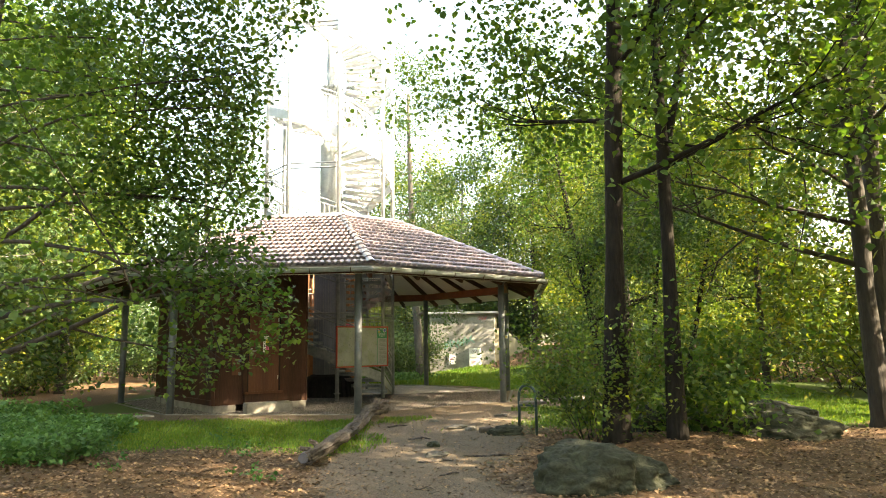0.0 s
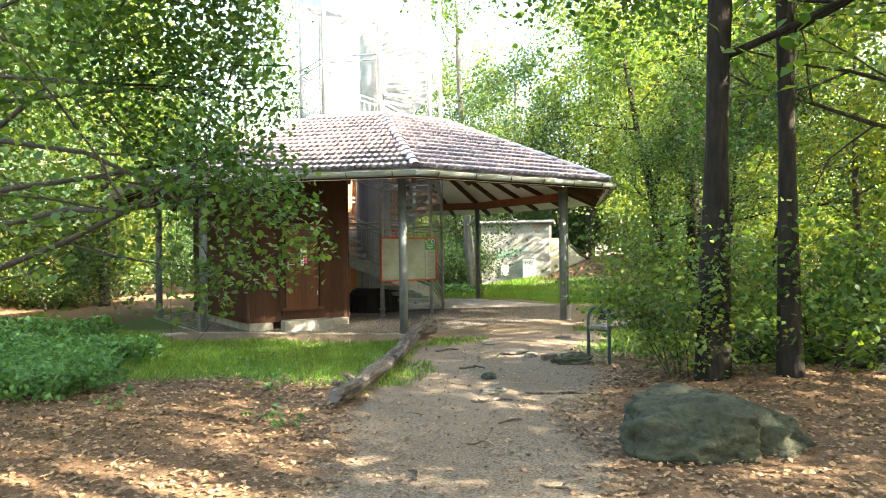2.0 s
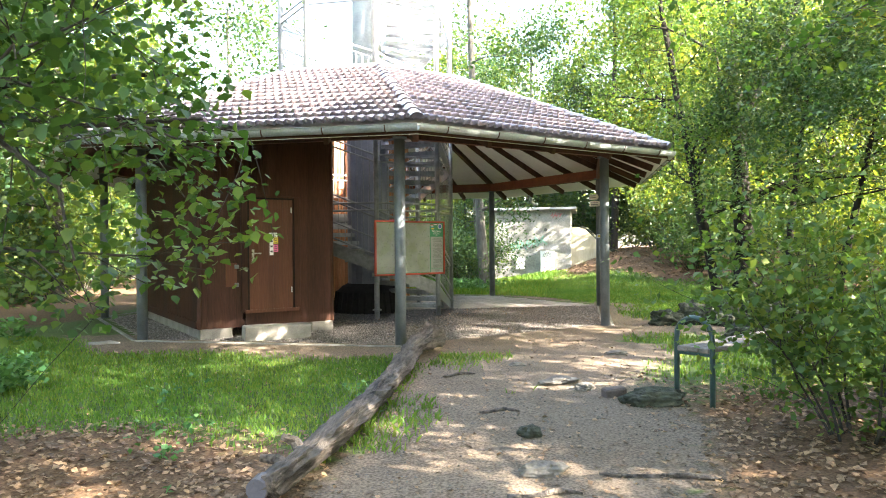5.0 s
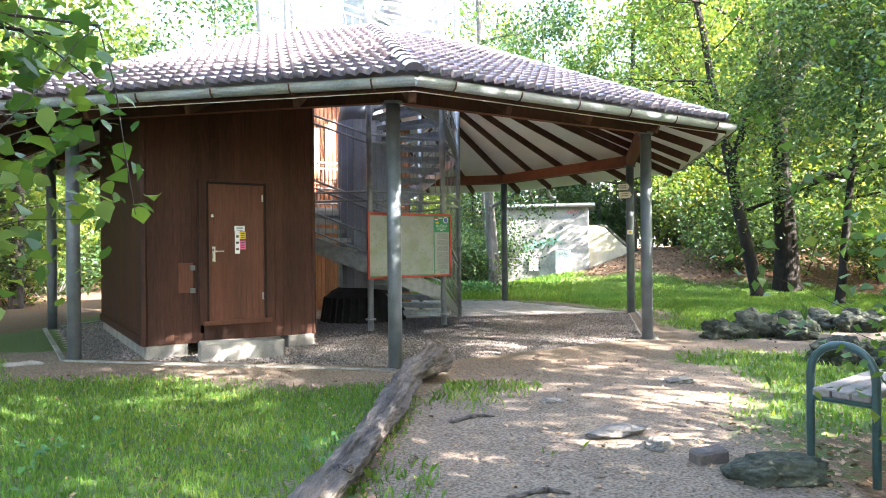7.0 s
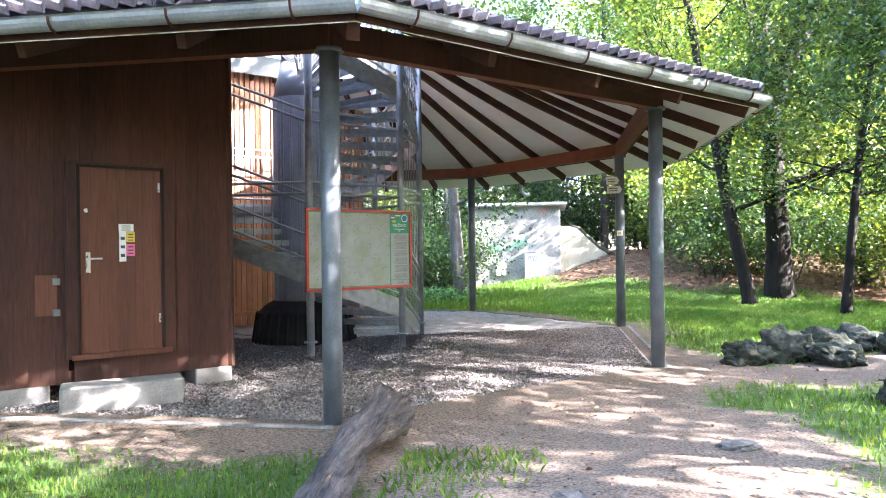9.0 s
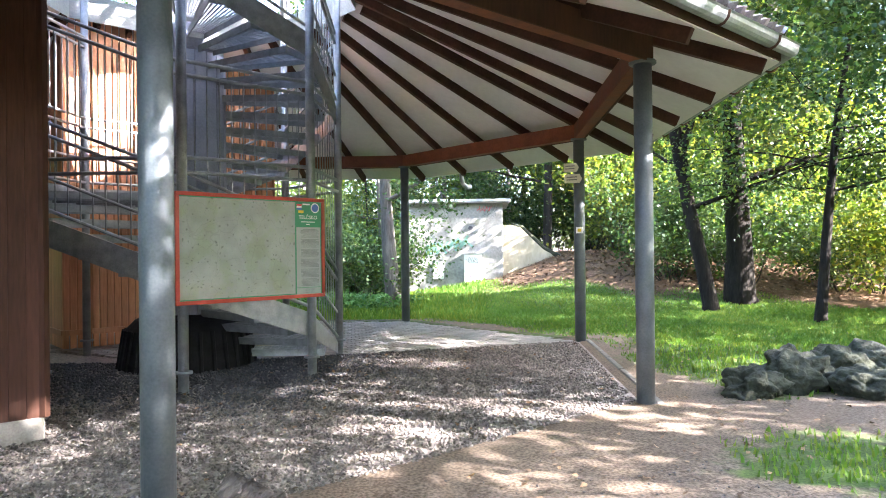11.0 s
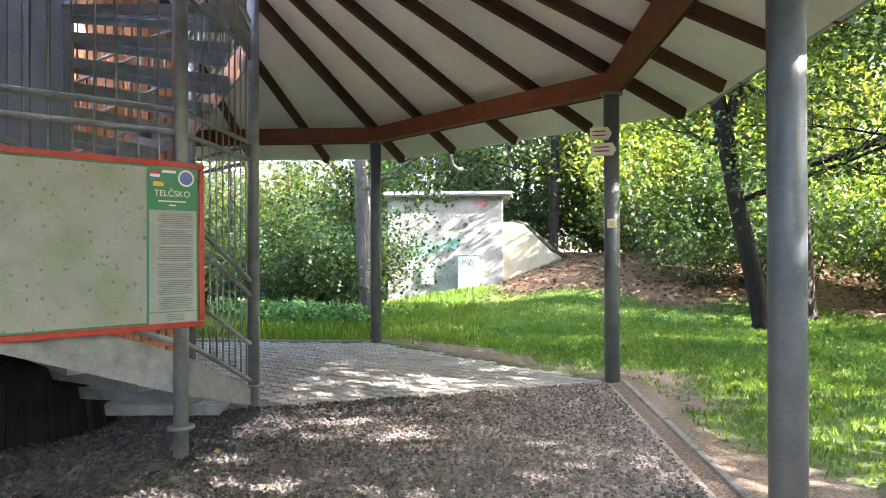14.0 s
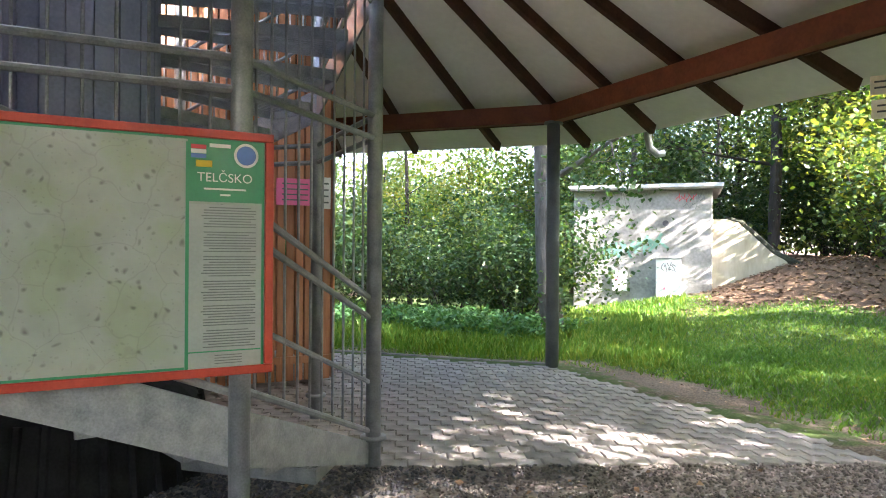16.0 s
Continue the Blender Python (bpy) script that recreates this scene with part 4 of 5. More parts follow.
def bush(name, seed, tall, wide, n_leaf, leaf_size, material, label, stems=9, category="bush"):
    rng = np.random.default_rng(seed)
    top = thing(name, label, category)
    limbs, tips = [], []
    for k in range(stems):
        a = rng.uniform(0, 6.28)
        d = np.array([math.cos(a) * wide / tall, math.sin(a) * wide / tall, 1.0])
        d /= np.linalg.norm(d)
        grow(rng, np.array([0.15 * math.cos(a), 0.15 * math.sin(a), -0.1]), d, tall * rng.uniform(0.6, 1.1), 0.018, 1, limbs, tips, up=0.1)
    bm = bmesh.new()
    for q, r in limbs:
        tube(bm, q, r, 4, caps=False)
    part("stemwork", bm, BARK, top)
    c = leaves_on(rng, tips, n_leaf, leaf_size, 0.16 * tall ** 0.5)
    c = c[c[:, 2] > 0.08]
    obj("foliage", quads("foliage", leaf_quads(rng, c, leaf_size)), material, top)
    return top


def put(ob, x, y, turn=0, scale=1.0, sink=0.05):
    ob.matrix_basis = pose(x, y, float(height(x, y)) - sink, 0, 0, turn) @ Matrix.Scale(scale, 4)


def copy_at(ob, x, y, turn=0, scale=1.0, sink=0.05):
    ob.scale = (1, 1, 1)
    o = copy_thing(ob, pose(x, y, float(height(x, y)) - sink, 0, 0, turn))
    o.scale = (scale, scale, scale)
    return o


def off_path(x, y, z):
    """Leave the walk free of hanging twigs."""
    return (x > 6.0 - 0.35 * (z - 3.4)) | (z > 5.2)


def off_grass(x, y, z):
    """The hanging branches end before the grass and the cabin's front."""
    edge = np.interp(y, [-16, -13, -11.3, -10.7, -10.0, -9], [1.8, 2.3, 2.95, 2.2, 0.2, -1.2]) - 1.1 * np.maximum(0, 1.75 - z) - 0.12 * np.maximum(0, z - 2.6) + 0.5 * np.maximum(0, z - 5.2)
    return (x < edge + 0.45 * wobble(x + z, y - z, 1.6) - 0.25 + 0.3 * np.exp(-((z - 2.2) / 0.6) ** 2)) & (y > -17)


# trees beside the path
t1 = tree("lime_tree", 11, 13, 0.19, 4.2, 19000, 0.11, LEAF_LIME, BARK_SHADED, "tall lime tree with a straight dark trunk beside boulders", (0.3, 0.2), 12, 3.4, at=(7.6, -10.7), keep=off_path, round_leaf=True)
t2 = tree("lime_tree", 12, 12, 0.125, 4.4, 16000, 0.11, LEAF_LIME, BARK_SHADED, "slim forked lime tree leaning above leaf litter", (-0.2, 0.2), 11, 3.2, fork=1.0, at=(8.45, -10.65), keep=off_path, round_leaf=True)
# the tree whose low branches hang over the grass
t3 = tree("lime_tree", 21, 9.0, 0.15, 1.6, 98000, 0.085, LEAF_LIME, BARK, "lime tree with low branches hanging over the grass", (0.5, 0.6), 19, 5.6, reach=0.23, depth=2, dirs=(14, 8, 22, 2, 12, 30, 18, -15, 40, 10, 60, 25, 5, 100, 20, 230, 15), up=-0.1, at=(-2.3, -12.5), keep=off_grass, round_leaf=True, low=0.9)
t4 = tree("oak_tree", 31, 14, 0.27, 4.6, 9000, 0.13, LEAF_WOOD, BARK, "woodland tree with a thick dark trunk", (0.2, 0), 10, 3.8)
put(t4, 13.7, -5.7)
t5 = tree("oak_tree", 32, 14, 0.36, 3.4, 16000, 0.12, LEAF_WOOD, BARK_SHADED, "broad dark trunk forking into thick limbs on the bank", (-0.7, 0.1), 11, 4.2, fork=1.0)
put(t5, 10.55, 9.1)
t6 = tree("oak_tree", 33, 11, 0.21, 2.8, 13000, 0.11, LEAF_WOOD, BARK_SHADED, "dark leaning tree on the bank", (-1.7, 0.4), 10, 3.4, fork=0.6)
put(t6, 9.4, 8.1)
t8 = tree("robinia_tree", 35, 7.5, 0.12, 3.0, 27000, 0.1, LEAF_DARK, BARK_SHADED, "slender tree with drooping blue-green leaflets", (0.7, 0.0), 13, 3.4, reach=0.22, up=-0.12, low=2.6)
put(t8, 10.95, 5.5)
t9 = tree("robinia_tree", 36, 8, 0.13, 3.2, 25000, 0.1, LEAF_DARK, BARK_SHADED, "slender leaning tree with drooping blue-green leaflets", (1.3, -0.2), 13, 3.4, reach=0.22, up=-0.12, low=2.8)
put(t9, 12.0, 4.6)
t7 = tree("ash_tree", 34, 14, 0.22, 3.2, 14000, 0.12, LEAF_DARK, BARK_GREY, "grey-barked tree beside the plastered bunker", (-0.5, 0), 11, 3.2)
put(t7, 1.34, 10.3)

# woodland all round, four kinds of tree repeated
kinds = [
    tree("wood_tree", 41, 13, 0.17, 2.4, 11000, 0.17, LEAF_YELLOW, BARK, "slender woodland tree with yellow-green leaves", (0.4, 0.2), 11, 3.2, 0.45),
    tree("wood_tree", 42, 15, 0.2, 3.5, 12000, 0.17, LEAF_WOOD, BARK, "tall woodland tree with green leaves", (-0.3, 0.3), 11, 3.4, 0.45),
    tree("wood_tree", 43, 12, 0.15, 1.6, 11000, 0.16, LEAF_DARK, BARK_GREY, "dense woodland tree with dark green leaves", (0.2, -0.4), 12, 2.9, 0.45),
    tree("wood_tree", 44, 14, 0.13, 4.2, 9000, 0.17, LEAF_YELLOW, BARK, "thin woodland tree with a high light crown", (0.5, 0.5), 9, 2.8, 0.45),
]
rng = np.random.default_rng(5)
spots = []


def clear_of(x, y):
    """Keep the walk, the pavilion, the lawn and the sun's way open."""
    if math.hypot(x, y) < 11.5 or (x > -2 and y < 12 and x < 8.5):
        return False
    if y < -9 and -4.5 < x < 10:
        return False
    if 0 < x < 7.5 and y < 18:
        return False
    if 8 < x < 15.5 and y < 7 and y > -12:
        return False
    return all(math.hypot(x - a, y - b) > 2.2 for a, b in spots)


tries = 0
while len(spots) < 80 and tries < 6000:
    tries += 1
    a, r = rng.uniform(0, 2 * math.pi), 11.5 + 28 * rng.random() ** 0.8
    x, y = r * math.cos(a), r * math.sin(a)
    shade = abs((math.degrees(math.atan2(y, x)) + 42 + 180) % 360 - 180)
    hidden = x > 7.5 + 0.5 * (y + 21.5) or y < -14
    if (shade < 55 and hidden and (rng.random() < 0.8 or r < 20)) or (hidden and rng.random() < 0.5):
        continue
    lit = 0.669 * x + 0.743 * y
    if 4.4 < lit < 15 and x > 12 and y < 1.3 * (x - 4) - 7 and rng.random() < 0.5:
        continue
    if clear_of(x, y):
        spots.append((x, y))
used = set()
for x, y in spots:
    k = int(rng.integers(0, 4))
    if math.hypot(x - 10.4, y - 8.7) < 1.8 or math.hypot(x - 21.9, y - 9.9) < 0.5:
        rng.uniform(0, 1, 2)
        continue
    low = y > 4 and -0.48 < (x - 5.6) / (y + 18) < -0.17
    if k not in used and not low:
        used.add(k)
        put(kinds[k], x, y, rng.uniform(0, 360))
        kinds[k]["group"] = "woodland trees"
    else:
        tagged(copy_at(kinds[k], x, y, rng.uniform(0, 360), rng.uniform(0.42, 0.55) if low else rng.uniform(0.8, 1.2)), group="woodland trees")

# thin-crowned trees added off view on the sunny side to dapple the light
thin = tree("wood_tree", 45, 13, 0.18, 3.6, 3600, 0.22, LEAF_WOOD, BARK, "open-crowned tree added off view to dapple the sunlight", (0.3, 0.2), 11, 3.6, 0.3)
put(thin, 15, -24)
thin["group"] = "woodland trees"
for x, y, s, a in ((21.5, -19.5, 1.2, 90), (22.5, -12.5, 1.1, 80), (15.3, -4.6, 0.85, 10), (17.2, -3.2, 0.85, 130), (19, -9.5, 0.9, 300), (17.5, -12.4, 0.85, 45), (18.8, -5.8, 0.9, 190), (16.2, -1.0, 0.8, 75)):
    tagged(copy_at(thin, x, y, a, s), group="woodland trees")
# high crowns added off view to shade the cabin and the path's right side
high = tree("wood_tree", 46, 16, 0.2, 8.0, 11000, 0.17, LEAF_WOOD, BARK, "tall tree added off view, its high crown casting shade", (0.3, 0.2), 11, 4.2, 0.4)
put(high, 13.6, -17.3)
high["group"] = "woodland trees"
for x, y, s, a in ((16.4, -18.9, 1.1, 20), (15.6, -20.2, 1.1, 300), (10.2, -17.6, 0.95, 70), (9.8, -21.4, 1.0, 160), (12.4, -14.4, 1.0, 215)):
    tagged(copy_at(high, x, y, a, s), group="woodland trees")
# the wood's edge beyond, added off view, low against the sun, to close the bright horizon
for i in range(13):
    a, r = radians(-88 + 7.4 * i), 37 + 3.5 * math.sin(2.1 * i)
    tagged(copy_at(kinds[i % 3], r * math.cos(a), r * math.sin(a), 77 * i, 0.9 + 0.1 * (i % 3)), group="woodland trees")
hang = tree("lime_tree", 48, 11, 0.2, 3.2, 15000, 0.1, LEAF_LIME, BARK, "lime tree with branches drooping to the clearing", (-0.2, 0.2), 14, 4.8, reach=0.2, dirs=(150, 180, 210, 240, 120, 195, 165, 60, 300, 0), up=-0.05, at=(12.6, -8.1), round_leaf=True, low=2.2)
# the first two trees stand off view and only cast shade
for k, x, y, s, a in ((1, 10.5, -22.5, 0.9, 200), (2, 19, -16.2, 0.8, 70), (0, 13.8, 1.8, 0.7, 40), (2, -9, -4.2, 0.9, 15), (0, -11, -8, 0.95, 100), (1, -10.8, 2.2, 0.9, 200), (2, -12.5, -1.5, 1.0, 280), (0, -13.5, 4, 1.0, 330), (0, 9.5, 19, 1.05, 60), (1, 13, 20, 1.0, 140), (0, 17, 17.5, 1.0, 250)):
    tagged(copy_at(kinds[k], x, y, a, s), group="woodland trees")

# shrubs
b1 = bush("hazel_bush", 61, 1.9, 1.0, 6500, 0.085, LEAF_WOOD, "leafy hazel bush at the foot of a tree", 11)
put(b1, 7.2, -10.3, 0, 0.8)
b2 = bush("hazel_bush", 62, 1.5, 0.9, 3600, 0.1, LEAF_LIME, "leafy low bush beside boulders", 9)
put(b2, 9.0, -9.7)
under = [
    bush("undergrowth", 63, 2.6, 1.6, 4200, 0.13, LEAF_WOOD, "dense woodland undergrowth bush", 12),
    bush("undergrowth", 64, 3.2, 1.6, 4600, 0.13, LEAF_YELLOW, "tall yellow-green undergrowth bush", 12),
    bush("undergrowth", 65, 2.2, 1.5, 4200, 0.11, LEAF_DARK, "dark green undergrowth bush", 12),
]
spots_b = []
done = set()
tries = 0
while len(spots_b) < 85 and tries < 5000:
    tries += 1
    a, r = rng.uniform(-5, 250), rng.uniform(11.5, 27)
    x, y = r * math.cos(radians(a)), r * math.sin(radians(a))
    if (-3 < x < 8.3 and y < 15 and y > 0) or (y < -8 and -5 < x < 11) or (8 <= x < 14.5 and -3 < y < 9) or (x > 8 and -8 < y < -2 and x < 13):
        continue
    if any(math.hypot(x - p, y - q) < 1.5 for p, q in spots_b):
        continue
    spots_b.append((x, y))
    k = int(rng.integers(0, 3)) if not (x < 3 and y > 8) else 2
    if x > 7 and y > 5 and len(spots_b) % 2:
        k = 2
    if k not in done:
        done.add(k)
        put(under[k], x, y)
        under[k]["group"] = "woodland undergrowth"
    else:
        tagged(copy_at(under[k], x, y, rng.uniform(0, 360), rng.uniform(0.75, 1.35)), group="woodland undergrowth")

for i, (x, y) in enumerate(((13.6, 10.2), (15.2, 8), (10.8, 13.6), (8.6, 15.2), (-1.2, 11.2), (-2.8, 10.6), (0.2, 12.2), (-4.2, 11.6), (-0.4, 13.6), (0.6, 10.9), (16.5, 2.4))):
    tagged(copy_at(under[2] if x < 3 or i in (0, 2) else under[i % 2], x, y, 67 * i, 0.8 + 0.12 * (i % 4)), group="woodland undergrowth")

# bushes added off view to hold back low light from the southeast
for i in range(40):
    a, r = radians(-80 + 2.4 * i), 27 + 3 * math.sin(1.7 * i)
    if r * math.cos(a) > 14:
        tagged(copy_at(under[i % 3], r * math.cos(a), r * math.sin(a), 51 * i, 1.2 + 0.2 * (i % 3)), group="woodland undergrowth")

for i in range(46):
    a, r = radians(38 + 3.1 * i), 31 + 4 * math.sin(2.3 * i)
    tagged(copy_at(under[(0, 2, 2, 1)[i % 4]], r * math.cos(a), r * math.sin(a), 83 * i, 1.5 + 0.25 * (i % 3)), group="woodland undergrowth")

# grass
def blades(name, rng, xs, ys, tall, material, label, wide=0.008, lean=0.5):
    n = len(xs)
    z = height(xs, ys) - 0.01
    a = rng.uniform(0, 6.283, n)
    h = tall * rng.uniform(0.5, 1.2, n)
    b = rng.uniform(0, 6.283, n)
    l = h * rng.uniform(0.1, lean, n)
    w = wide * rng.uniform(0.7, 1.5, n)
    base = np.stack([xs, ys, z], 1)
    s = np.stack([np.cos(a) * w, np.sin(a) * w, np.zeros(n)], 1)
    mid = base + np.stack([np.cos(b) * l * 0.3, np.sin(b) * l * 0.3, h * 0.6], 1)
    tip = base + np.stack([np.cos(b) * l, np.sin(b) * l, h], 1)
    co = np.stack([base - s, base + s, mid + s * 0.7, tip], 1)
    return tagged(obj(name, quads(name, co), material), label, "grass", kind="stuff")


rng = np.random.default_rng(8)


def scatter(x0, x1, y0, y1, n, keep):
    x, y = rng.uniform(x0, x1, n), rng.uniform(y0, y1, n)
    k = keep(x, y)
    return x[k], y[k]


def grassy(x, y):
    return (octagon_out(x, y) > 0.25) & (path_edge(x, y) < rng.uniform(-0.5, 0.25, len(x))) & (litter_edge(x, y) < rng.uniform(-0.6, 0.35, len(x)))


xs, ys = scatter(-7, 4.8, -12.5, -5.5, 95000, grassy)
blades("grass", rng, xs, ys, 0.065, GRASS, "short green grass before the pavilion")
xs, ys = scatter(3.1, 4.6, -11, -6.2, 5200, lambda x, y: wobble(x, y, 2.0) + 0.9 * (3.7 - x) > rng.uniform(-0.1, 0.9, len(x)))
blades("grass", rng, xs, ys, 0.085, GRASS, "thin tufts of grass along the fallen log", 0.007, 0.9)
xs, ys = scatter(-3, 15, 2.0, 13.5, 210000, grassy)
blades("grass", rng, xs, ys, 0.07, GRASS, "green lawn behind the pavilion", 0.01, 0.9)
xs, ys = scatter(5.8, 15, -8, 2.5, 45000, grassy)
blades("grass", rng, xs, ys, 0.075, GRASS, "thin grass round the rocks", 0.01)
xs, ys = scatter(-14, 4, 6, 14, 40000, grassy)
blades("grass", rng, xs, ys, 0.16, GRASS, "rough grass at the wood's edge", 0.014)

# dead leaves
def litter(name, x0, x1, y0, y1, n, label, low=-0.5, high=0.4, size=0.055, clear=0.1):
    xs, ys = scatter(x0, x1, y0, y1, n, lambda x, y: (litter_edge(x, y) > rng.uniform(low, high, len(x))) & (octagon_out(x, y) > clear) & ((path_edge(x, y) < 0.2) | (rng.random(len(x)) < 0.12)))
    c = np.stack([xs, ys, height(xs, ys) + rng.uniform(0.006, 0.03, len(xs))], 1)
    tagged(obj(name, quads(name, leaf_quads(rng, c, size, flat=True)), LITTER), label, "fallen leaves", kind="stuff")


litter("fallen_leaves", -3, 15, -23, -6, 82000, "brown fallen leaves beside the path")
litter("fallen_leaves", 2, 16, 9, 20, 12000, "brown fallen leaves on the bank", size=0.09)
xs, ys = scatter(-2, 9, -22, 8, 5200, lambda x, y: octagon_out(x, y) > 0.15)
c = np.stack([xs, ys, height(xs, ys) + 0.012], 1)
tagged(obj("scattered_leaves", quads("scattered_leaves", leaf_quads(rng, c, 0.05, flat=True)), LITTER), "single fallen leaves on path and grass", "fallen leaves", kind="stuff")
rr, aa = 5.9 * np.sqrt(rng.random(260)), rng.uniform(-70, 20, 260)
c = np.stack([rr * np.cos(np.radians(aa)), rr * np.sin(np.radians(aa)), np.full(260, 0.025)], 1)
c = c[octagon_out(c[:, 0], c[:, 1]) < -0.2]
tagged(obj("scattered_leaves", quads("scattered_leaves", leaf_quads(rng, c, 0.05, flat=True)), LITTER), "single fallen leaves on the gravel", "fallen leaves", kind="stuff")

xs, ys = scatter(3.0, 8.5, -22, -8.5, 15000, lambda x, y: (path_edge(x, y) > -0.3) & (rng.random(len(x)) < 0.25 + 0.5 * np.clip((-9.5 - y) / 5, 0, 1) * (0.6 + 0.8 * wobble(x, y, 1.1))))
c = np.stack([xs, ys, height(xs, ys) + 0.008], 1)
tagged(obj("scattered_leaves", quads("scattered_leaves", leaf_quads(rng, c, 0.035, flat=True)), LITTER), "crumbled leaf bits trodden into the path", "fallen leaves", kind="stuff")

# herbs at the grass edge
xs, ys = scatter(-6.5, 1.8, -12.8, -9.0, 8500, lambda x, y: wobble(x, y, 1.2) + 0.55 * (-0.1 - x) > 0.1)
c = np.stack([xs, ys, height(xs, ys) + rng.uniform(0.05, 0.38, len(xs))], 1)
tagged(obj("ground_elder", quads("ground_elder", leaf_quads(rng, np.repeat(c, 5, 0) + rng.normal(0, 0.06, (len(c) * 5, 3)) * (1, 1, 0.4), 0.08)), HERB), "low leafy herbs along the grass", "herbs", kind="stuff")
xs, ys = scatter(-16, -4, -13, -6, 5200, lambda x, y: wobble(x, y, 0.8) > -0.6)
c = np.stack([xs, ys, height(xs, ys) + rng.uniform(0.05, 0.4, len(xs))], 1)
tagged(obj("ground_elder", quads("ground_elder", leaf_quads(rng, np.repeat(c, 5, 0) + rng.normal(0, 0.08, (len(c) * 5, 3)) * (1, 1, 0.4), 0.11)), HERB), "low leafy herbs under the trees", "herbs", kind="stuff")
xs, ys = scatter(0.5, 6, -13.5, -8.5, 700, lambda x, y: (wobble(x, y, 2.2) > 0.45) & (path_edge(x, y) < 0.15))
c = np.stack([xs, ys, height(xs, ys) + rng.uniform(0.02, 0.12, len(xs))], 1)
tagged(obj("ground_elder", quads("ground_elder", leaf_quads(rng, np.repeat(c, 4, 0) + rng.normal(0, 0.04, (len(c) * 4, 3)) * (1, 1, 0.4), 0.06)), HERB), "small green weeds by the path", "herbs", kind="stuff")
xs, ys = scatter(-5, 2.2, 8.3, 10.2, 1500, lambda x, y: wobble(x, y, 1.1) > -0.2)
c = np.stack([xs, ys, height(xs, ys) + rng.uniform(0.05, 0.4, len(xs))], 1)
tagged(obj("ground_elder", quads("ground_elder", leaf_quads(rng, np.repeat(c, 5, 0) + rng.normal(0, 0.07, (len(c) * 5, 3)) * (1, 1, 0.4), 0.1)), HERB), "leafy herbs at the wood's edge", "herbs", kind="stuff")

# gravel stones
def pebbles(name, rng, x, y, size, material, label, z=0.0):
    n = len(x)
    oct_ = np.array([(1, 0, 0), (-1, 0, 0), (0, 1, 0), (0, -1, 0), (0, 0, 1), (0, 0, -1)], float)
    s = size * rng.uniform(0.5, 1.3, (n, 1, 1))
    a = rng.uniform(0, 6.283, n)
    v = oct_[None] * (s * rng.uniform(0.6, 1.1, (n, 1, 3)) * np.array([1, 1, 0.7]))
    v = v + rng.normal(0, 0.12, (n, 6, 3)) * s
    rot = np.stack([np.stack([np.cos(a), -np.sin(a)], 1), np.stack([np.sin(a), np.cos(a)], 1)], 1)
    v[:, :, :2] = np.einsum("nij,nkj->nki", rot, v[:, :, :2])
    v += np.stack([x, y, np.full(n, z) + rng.uniform(-0.006, 0.008, n)], 1)[:, None]
    tri = np.array([(0, 2, 4), (2, 1, 4), (1, 3, 4), (3, 0, 4), (2, 0, 5), (1, 2, 5), (3, 1, 5), (0, 3, 5)])
    f = (np.arange(n)[:, None, None] * 6 + tri[None]).reshape(-1, 3)
    me = bpy.data.meshes.new(name)
    me.vertices.add(n * 6)
    me.vertices.foreach_set("co", v.astype(np.float32).ravel())
    me.loops.add(len(f) * 3)
    me.loops.foreach_set("vertex_index", f.astype(np.int32).ravel())
    me.polygons.add(len(f))
    me.polygons.foreach_set("loop_start", np.arange(0, len(f) * 3, 3, dtype=np.int32))
    me.update(calc_edges=True)
    return tagged(obj(name, me, material), label, "gravel", kind="stuff")


def on_gravel(x, y):
    ang = np.degrees(np.arctan2(y, x))
    return (octagon_out(x, y) < -0.2) & ((ang < 22.2) & (ang > -202.5)) & (np.hypot(x, y) > 0.7)


def stair_ring(x, y):
    """Above zero in an uneven ring round the column, where the darker stones lie."""
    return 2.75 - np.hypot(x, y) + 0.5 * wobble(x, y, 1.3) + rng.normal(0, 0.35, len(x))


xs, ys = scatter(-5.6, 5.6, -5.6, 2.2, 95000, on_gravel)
by_stair = stair_ring(xs, ys) > 0
pebbles("gravel", rng, xs[~by_stair], ys[~by_stair], 0.019, GRAVEL, "loose grey gravel stones under the roof", 0.0)
pebbles("gravel", rng, xs[by_stair], ys[by_stair], 0.02, GRAVEL_DARK, "dark gravel stones round the stair", 0.003)
xs, ys = scatter(3, 8, -19, -4, 13000, lambda x, y: (path_edge(x, y) > 0) & (wobble(x, y, 1.4) > rng.uniform(-0.9, 0.6, len(x))) & (octagon_out(x, y) > 0.2))
pebbles("path_grit", rng, xs, ys, 0.012, ROCK_BARE, "small stones on the trodden path", height(xs, ys) - 0.002)


# ---- rocks, log, bench ----
def rock(name, seed, x, y, sx, sy, sz, turn, material, label, group="", sink=0.3, rough=0.28, freq=1.3):
    bm = bmesh.new()
    bmesh.ops.create_icosphere(bm, subdivisions=5, radius=1.0)
    o = Vector((seed * 3.7, seed * 1.3, seed))
    for v in bm.verts:
        p = v.co.copy()
        k = 1 + rough * noise.fractal(p * freq + o, 1.0, 2.0, 5) + 0.1 * abs(noise.noise(p * 3.1 + o)) 
        q = p * k
        v.co = Vector((q.x * sx, q.y * sy, max(q.z, -0.6) * sz))
    ob = part(name, bm, material, smooth=True)
    ob.matrix_basis = pose(x, y, float(height(x, y)) + sz * (1 - sink) - sz * 0.35, 0, 0, turn)
    return tagged(ob, label, "rock", group)


